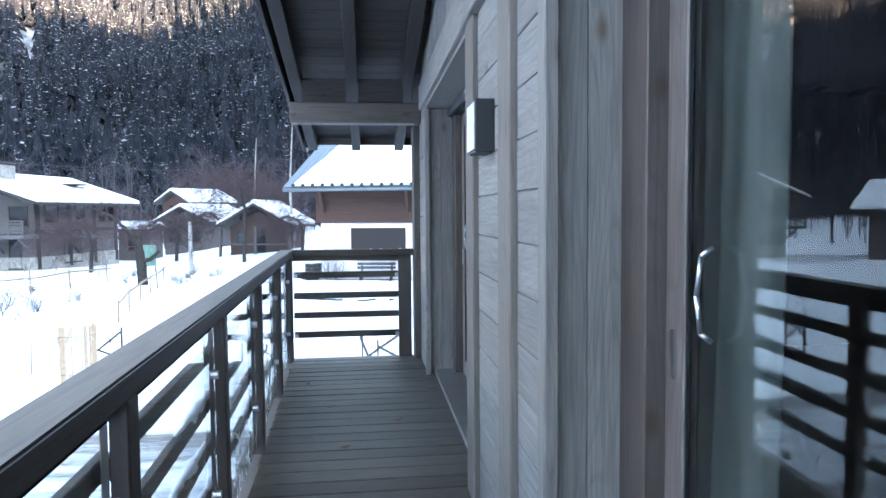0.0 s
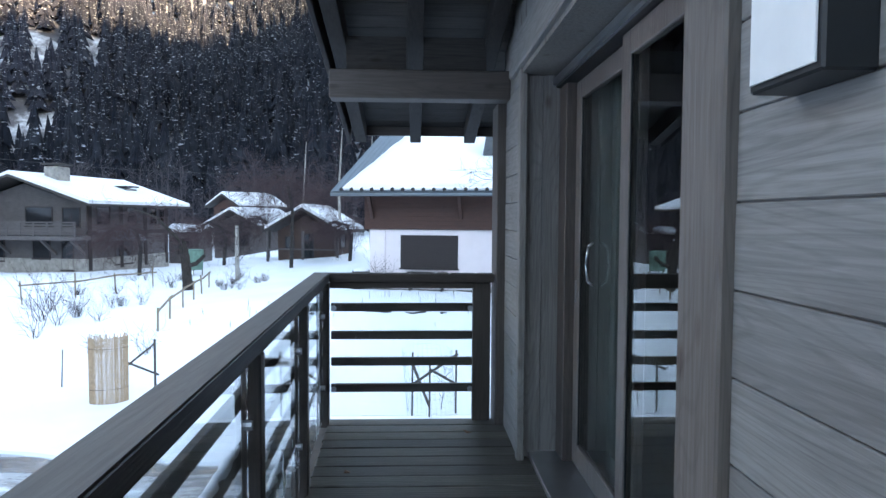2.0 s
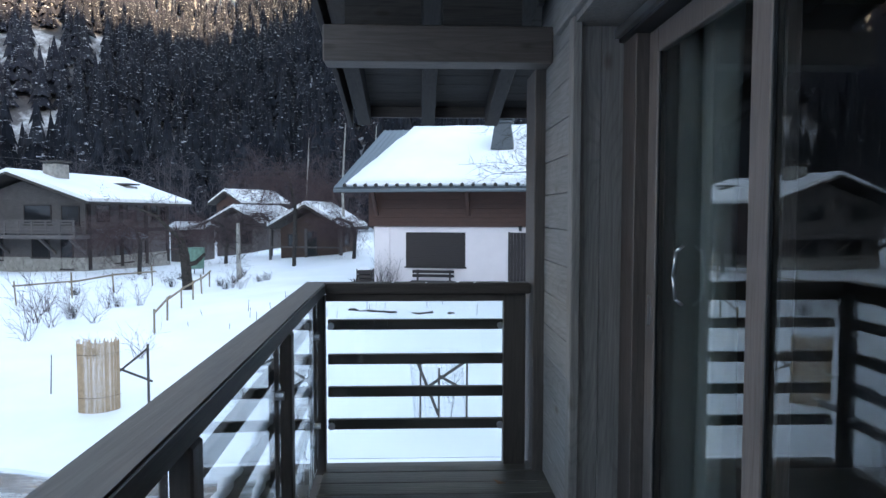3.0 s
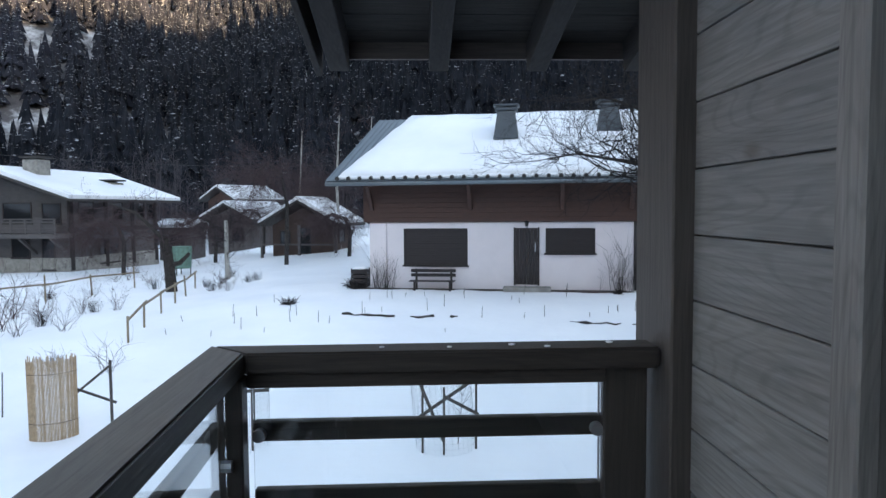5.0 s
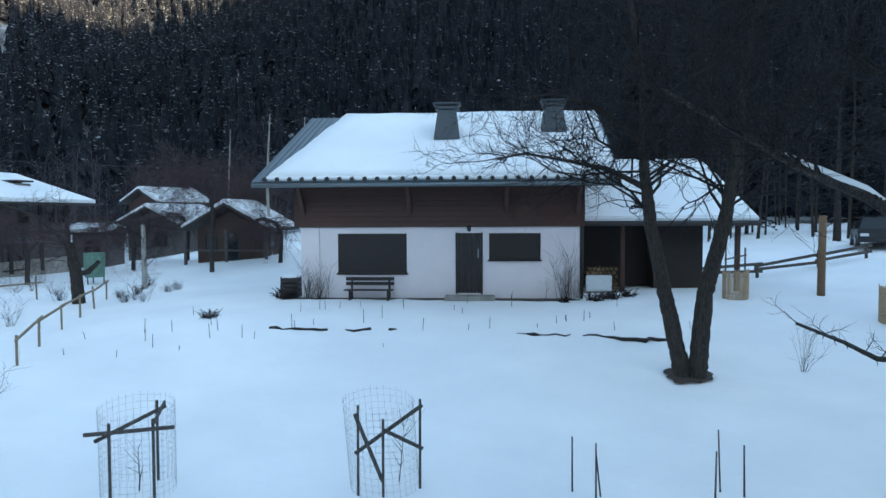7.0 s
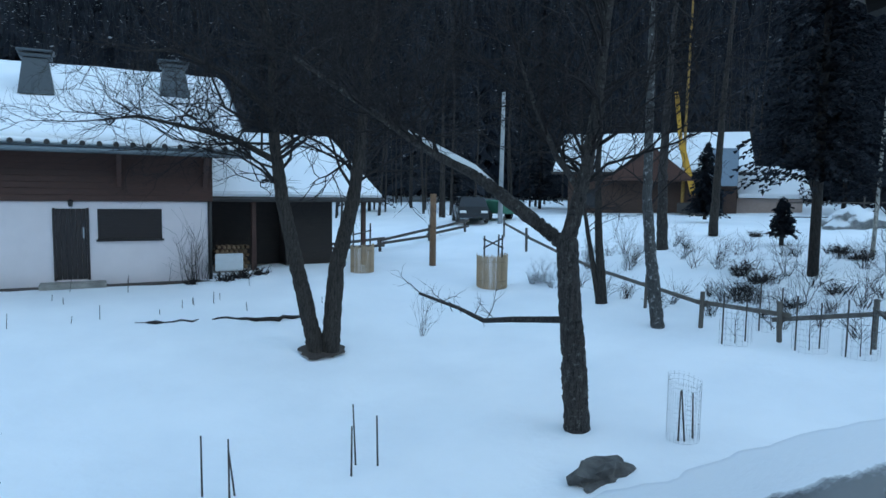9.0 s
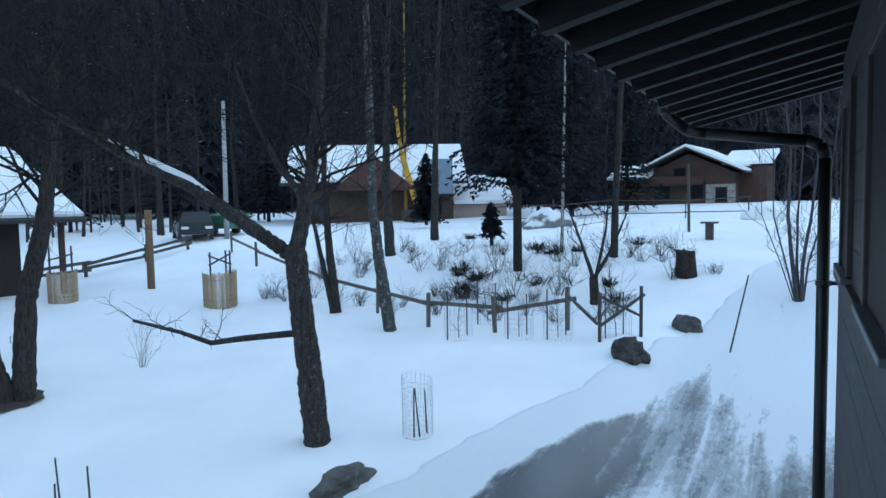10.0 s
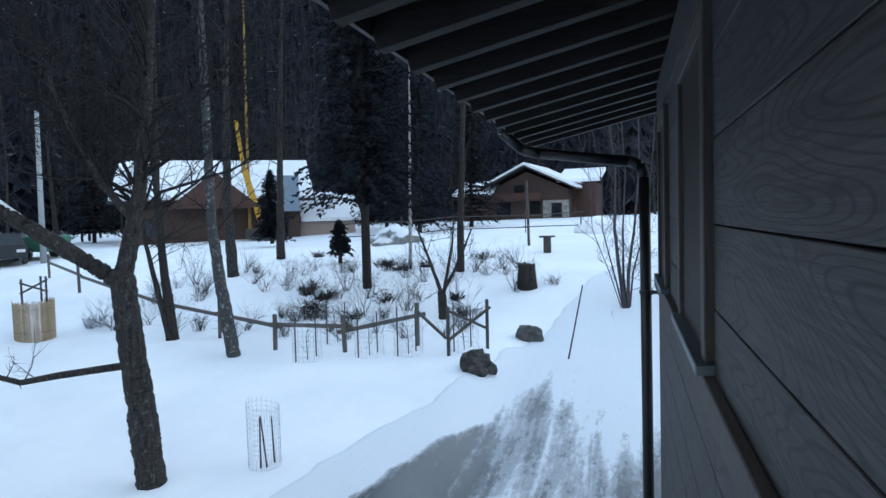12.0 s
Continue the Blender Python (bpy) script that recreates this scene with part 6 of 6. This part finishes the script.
fence("bean_frame", "low rail of pale canes on short posts", [(-15.6, 21.5), (-14.6, 23.5), (-13.9, 25.6), (-13.2, 28.0)], 0.95, (0.72,), 0.05, 0.05, 0.06, CANE_RAIL, "garden frames")
fence("shed_fence", "low log rail fence beside the woodshed", [(13.5, 25.5), (16.5, 26.0), (19.5, 26.2), (22, 26.4)], 0.7, (0.3, 0.55), 0.12, 0.08, 0.12, STICK)
fence("field_fence", "wire-topped grey fence along the wood edge", [(33.0, 15.5), (35.0, 12.5), (36.5, 9.5), (38.0, 6.0), (40.0, 3.0)], 1.2, (1.0, 0.3), 0.06, 0.03, 0.05, STICK)
guard = thing("left_guard", "crossed timber tree guard by the drive", "tree guard", at=at_ground(-10.2, 10.6))
for a, b in (((0, 0, -0.1), (0, 0, 1.3)), ((-0.7, 0.2, -0.1), (-0.7, 0.2, 1.3)), ((-0.75, 0.2, 0.5), (0.05, 0, 1.1)), ((-0.75, 0.2, 1.0), (0.05, 0, 0.5))):
    bm = bmesh.new()
    beam(bm, a, b, 0.06, 0.06, 0.006)
    part("bar", bm, STICK, guard)

# edging logs lying in the snow
for x0, y0, x1, y1 in ((-3.0, 18.4, -1.4, 18.2), (-0.9, 18.1, -0.2, 18.0), (0.3, 17.95, 0.5, 17.9), (3.7, 17.0, 5.1, 16.75), (5.4, 16.65, 7.9, 16.1)):
    bm = bmesh.new()
    z0, z1 = valley(x0, y0), valley(x1, y1)
    n = max(2, int((x1 - x0) / 0.18))
    vs, fs = [], []
    pts = [Vector((x0 + (x1 - x0) * k / n, y0 + (y1 - y0) * k / n + rk.gauss(0, 0.07), z0 + (z1 - z0) * k / n + rk.uniform(-0.02, 0.03))) for k in range(n + 1)]
    tube(vs, fs, [p - pts[0] for p in pts], [rk.uniform(0.025, 0.065) for _ in pts], 7)
    bm.free()
    ob = raw("edging_log", vs, fs, BARK, True)
    ob.location = pts[0]
    tagged(ob, "dark edging log half buried in the snow", "log", "edging logs")


def boulder(name, label, at, size, mat, seed, cat="rock"):
    bm = bmesh.new()
    bmesh.ops.create_icosphere(bm, subdivisions=3, radius=1)
    for v in bm.verts:
        k = 1 + 0.55 * noise.noise(v.co * 1.5 + Vector((seed, 0, 0))) + 0.30 * noise.noise(v.co * 3.2 + Vector((0, seed, 0))) + 0.12 * noise.noise(v.co * 8 + Vector((0, 0, seed)))
        v.co = Vector((v.co.x * size[0], v.co.y * size[1], v.co.z * size[2])) * k
    ob = lone(name, bm, mat, label, cat, smooth=cat != "rock")
    ob.location = at
    return ob


def snowy_rock(name, dark, light):
    m, n, l, b = nodes_of(name, 0.9)
    v = coords(n, l)
    c = ramp(n, l, noise_tex(n, l, v, 5.0, 7, 0.7), [(0.35, dark), (0.65, light)])
    geo = n.new("ShaderNodeNewGeometry")
    sp = n.new("ShaderNodeSeparateXYZ")
    l.new(geo.outputs["Normal"], sp.inputs[0])
    f = mix(n, l, "ADD", sp.outputs["Z"], noise_tex(n, l, v, 3.0, 5), 0.8)
    c = mix(n, l, "MIX", c, (0.82, 0.84, 0.87), ramp(n, l, f, [(0.80, (0, 0, 0)), (0.98, (1, 1, 1))]))
    l.new(c, b.inputs["Base Color"])
    bump(n, l, b, noise_tex(n, l, v, 9.0, 7, 0.7), 0.8, 0.05)
    return m


DARK_STONE = painted("dark_mossy_rock", (0.085, 0.078, 0.072), 0.9, 0, 0.7, 6.0, 0.9)
GREY_ROCK = snowy_rock("snow_dusted_grey_rock", (0.12, 0.12, 0.12), (0.30, 0.30, 0.30))
BARE_ROCK = painted("bare_grey_rock", (0.13, 0.125, 0.12), 0.9, 0, 0.6, 5.0, 0.8)
boulder("boulder", "dark weathered boulder beside the drive", (13.7, 3.6, valley(13.7, 3.6) + 0.10), (0.31, 0.38, 0.32), DARK_STONE, 5)
boulder("boulder", "snow-dusted grey boulder on the lawn edge", (6.84, 5.9, valley(6.84, 5.9) - 0.02), (0.50, 0.30, 0.24), BARE_ROCK, 14)
boulder("boulder", "small weathered rock in the snow bank", (16.6, 2.9, valley(16.6, 2.9) + 0.1), (0.2, 0.35, 0.26), BARE_ROCK, 6)
boulder("snow_mound", "rounded heap of cleared snow", (31.0, 11.5, land(31.0, 11.5)), (1.1, 1.2, 0.75), GREY_ROCK, 8, "snow heap")
boulder("snow_mound", "rounded heap of cleared snow", (37.0, 1.8, land(37.0, 1.8)), (1.2, 1.2, 0.8), SNOW, 9, "snow heap")
bm = bmesh.new()
for k in range(6):
    rod(bm, (0, 0, -0.2 + 0.15 * k), (0.0, 0, -0.05 + 0.15 * k), 0.31 - 0.008 * k, 0.302 - 0.008 * k, 18, k in (0, 5))
bmesh.ops.remove_doubles(bm, verts=bm.verts, dist=0.004)
for v in bm.verts:
    g = 1 + 0.22 * noise.noise(Vector((v.co.x * 7, v.co.y * 7, v.co.z * 1.5)))
    v.co.x *= g
    v.co.y *= g
    if v.co.z > 0.65:
        v.co.z += 0.16 * noise.noise(Vector((v.co.x * 6, v.co.y * 6, 2)))
ob = lone("tree_stump", bm, BARK, "tall dark tree stump in the snowy field", "stump")
ob.location = at_ground(20.13, 3.4)
bm = bmesh.new()
rod(bm, (0, 0, -0.3), (0, 0.05, 2.8), 0.06, 0.05, 8)
ob = lone("field_pole", bm, STICK, "plain grey wooden pole in the field", "pole")
ob.location = at_ground(28.6, 4.5)
bt = thing("bird_table", "small grey wooden table in the snowy field", "table", at=at_ground(26.7, 3.5))
one("top", STICK, bt, -0.3, 0.3, -0.3, 0.3, 0.62, 0.68, bevel=0.01)
one("stem", STICK, bt, -0.14, 0.14, -0.14, 0.14, -0.1, 0.62, bevel=0.01)
bm = bmesh.new()
rod(bm, (0, 0, -0.3), (0.1, 0, 7.4), 0.15, 0.10, 12)
ob = lone("utility_pole", bm, painted("pale_grey_pole", (0.34, 0.35, 0.36), 0.7), "tall pale grey utility pole beside the track", "pole", smooth=True)
ob.location = (25.95, 27.95, land(25.95, 27.95))
vs, fs = [], []
a, b = Vector((-45, 52, 7.0)), Vector((6, 62, 6.2))
tube(vs, fs, [a.lerp(b, k / 14) + Vector((0, 0, -1.3 * math.sin(math.pi * k / 14))) for k in range(15)], [0.035] * 15, 4)
tagged(raw("power_line", vs, fs, DARK_METAL), "sagging dark overhead cable before the forest", "cable")

# parked car and green trailer by the track
car = thing("car", "dark parked estate car on the snowy track", "car", at=(25.6, 30.2, land(25.6, 30.2)))
car.rotation_euler = (0, 0, radians(-35))
PAINT = painted("black_car_paint", (0.02, 0.022, 0.026), 0.25)
bm = bmesh.new()
prof = [(-2.1, 0.30), (2.1, 0.30), (2.2, 0.65), (1.3, 0.92), (-2.15, 0.95), (-2.2, 0.5)]
rings = [[bm.verts.new((s * 0.88, p[0], p[1])) for p in prof] for s in (-1, 1)]
bm.faces.new(rings[0])
bm.faces.new(rings[1][::-1])
for k in range(6):
    bm.faces.new((rings[0][k], rings[1][k], rings[1][(k + 1) % 6], rings[0][(k + 1) % 6]))
bmesh.ops.bevel(bm, geom=list(bm.edges), offset=0.06, segments=2, affect="EDGES")
part("body", bm, PAINT, car)
bm = bmesh.new()
prof = [(-2.05, 0.93), (0.85, 0.93), (0.2, 1.45), (-1.8, 1.48)]
rings = [[bm.verts.new((s * (0.82 if p[1] < 1 else 0.66), p[0], p[1])) for p in prof] for s in (-1, 1)]
bm.faces.new(rings[0])
bm.faces.new(rings[1][::-1])
for k in range(4):
    bm.faces.new((rings[0][k], rings[1][k], rings[1][(k + 1) % 4], rings[0][(k + 1) % 4]))
part("cabin_glass", bm, DARK_PANE, car)
one("roof", PAINT, car, -0.66, 0.66, -1.8, 0.2, 1.47, 1.52, bevel=0.02)
for s in (-0.82, 0.82):
    for yy in (-1.35, 1.35):
        bm = bmesh.new()
        rod(bm, (s - 0.1, yy, 0.33), (s + 0.1, yy, 0.33), 0.33, seg=16)
        wheel = part("tyre", bm, ROOF_EDGE, car)
        bm = bmesh.new()
        rod(bm, (s - 0.11, yy, 0.33), (s + 0.11, yy, 0.33), 0.2, seg=12)
        part("rim", bm, STEEL, wheel)
for s in (-0.6, 0.6):
    one("headlight", painted("clear_lamp", (0.7, 0.7, 0.7), 0.1), car, s - 0.18, s + 0.18, -2.23, -2.17, 0.6, 0.74, bevel=0.01)
GREEN = painted("green_tarpaulin", (0.04, 0.16, 0.10), 0.6, 0, 0.3)
tr = thing("trailer", "small green covered trailer beside the car", "trailer", at=(27.4, 29.6, land(27.4, 29.6)))
one("box", GREEN, tr, -0.8, 0.8, -1.2, 1.2, 0.4, 1.2, bevel=0.06)
for s in (-0.85, 0.85):
    bm = bmesh.new()
    rod(bm, (s - 0.08, 0, 0.3), (s + 0.08, 0, 0.3), 0.3, seg=12)
    part("wheel", bm, ROOF_EDGE, tr)
net = thing("green_guard", "green netting tree guard on stakes", "tree guard", at=at_ground(-13.0, 33.5))
bm = bmesh.new()
rod(bm, (0, 0, 0.35), (0, 0, 1.5), 0.45, 0.5, 10)
part("netting", bm, painted("green_net", (0.13, 0.24, 0.19), 0.8, 0, 0.4), net)
for a in (0, 2.1, 4.2):
    bm = bmesh.new()
    rod(bm, (0.4 * math.cos(a), 0.4 * math.sin(a), -0.1), (0.45 * math.cos(a), 0.45 * math.sin(a), 1.6), 0.03)
    part("stake", bm, STICK, net)

# dry leaves on the deck
LEAF = painted("dry_leaf", (0.16, 0.075, 0.035), 0.7, 0, 0.4)
for k, (x, y) in enumerate(((-0.62, -2.35), (-0.75, -1.55), (-0.25, -0.25), (-0.5, -3.1), (-0.95, -0.9), (-0.3, -1.9))):
    bm = bmesh.new()
    w = [bm.verts.new(p) for p in ((-0.03, 0, 0.006), (0, -0.018, 0.001), (0.035, 0, 0.012), (0, 0.02, 0.002))]
    bm.faces.new(w)
    r = bmesh.ops.extrude_face_region(bm, geom=list(bm.faces))
    for v in r["geom"]:
        if isinstance(v, bmesh.types.BMVert):
            v.co.z += 0.0015
    ob = lone("dry_leaf", bm, LEAF, "curled brown dry leaf on the deck boards", "leaf", "", "fallen leaves")
    ob.location, ob.rotation_euler = (x, y, 0.003), (0, 0, k * 1.3)
# bits of ice on the end handrail
for x, y, s in ((-0.62, 0.01, 0.004), (-0.45, 0.03, 0.006), (-0.36, 0.0, 0.005), (-0.8, 0.02, 0.004), (-0.18, 0.04, 0.006)):
    ob = boulder("ice_bit", "small lump of ice on the handrail", (x, y, 1.0), (s * 1.6, s, s * 0.5), SNOW, x * 9, "ice")

# ---- pieces of the setting: deck boards and wall boards ----
def piece_mesh(name, sx, sy, sz, mat, bevel=0.004):
    bm = bmesh.new()
    box(bm, 0, sx, 0, sy, 0, sz, bevel=bevel)
    return mesh_of(bm, name, mat)


def put_piece(name, me, parent, at):
    ob = new(name, me)
    ob.parent = parent
    ob.location = at
    return ob


me = piece_mesh("deck_board", 1.42, 0.138, 0.028, DECK_WOOD, 0.005)
y = -0.06
rnd = random.Random(4)
while y > -9.0:
    put_piece("deck_board", me, deck, (-1.17 - TAPER * y + rnd.uniform(-0.004, 0.004), y - 0.01, -0.028 + rnd.uniform(-0.0015, 0.0015)))
    y -= 0.1445

BOARD = 0.167
for y0, y1 in ((-0.66, -0.08), (-3.75, -3.18), (-4.30, -3.945)):
    me = piece_mesh("wall_board", 0.022, y1 - y0 - 0.002, BOARD - 0.004, WALL_WOOD, 0.002)
    z = 0.068 - BOARD + (0.061 if y1 > -1 else 0.0)
    while z < LINTEL - 0.02:
        put_piece("wall_board", me, wall_west, ((0.0 if y1 > -1 else 0.013) + rnd.uniform(-0.001, 0.001), y0 + 0.001, z))
        z += BOARD
me = piece_mesh("gable_board", 0.02, 0.14, 1.3, POST_WOOD)
y = -9.0
while y < -0.5:
    put_piece("gable_board", me, wall_west, (0.0, y, LINTEL + 0.20))
    y += 0.146
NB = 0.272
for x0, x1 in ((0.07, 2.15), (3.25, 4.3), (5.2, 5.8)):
    me = piece_mesh("side_board", x1 - x0 - 0.003, 0.022, NB - 0.005, SHADED_WOOD_X, 0.002)
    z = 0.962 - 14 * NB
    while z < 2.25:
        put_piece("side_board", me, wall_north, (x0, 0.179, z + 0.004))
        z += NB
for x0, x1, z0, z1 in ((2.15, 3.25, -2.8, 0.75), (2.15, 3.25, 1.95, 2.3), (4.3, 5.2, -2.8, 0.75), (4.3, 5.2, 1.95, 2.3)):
    me = piece_mesh("side_board", x1 - x0 - 0.003, 0.022, NB - 0.005, SHADED_WOOD_X, 0.002)
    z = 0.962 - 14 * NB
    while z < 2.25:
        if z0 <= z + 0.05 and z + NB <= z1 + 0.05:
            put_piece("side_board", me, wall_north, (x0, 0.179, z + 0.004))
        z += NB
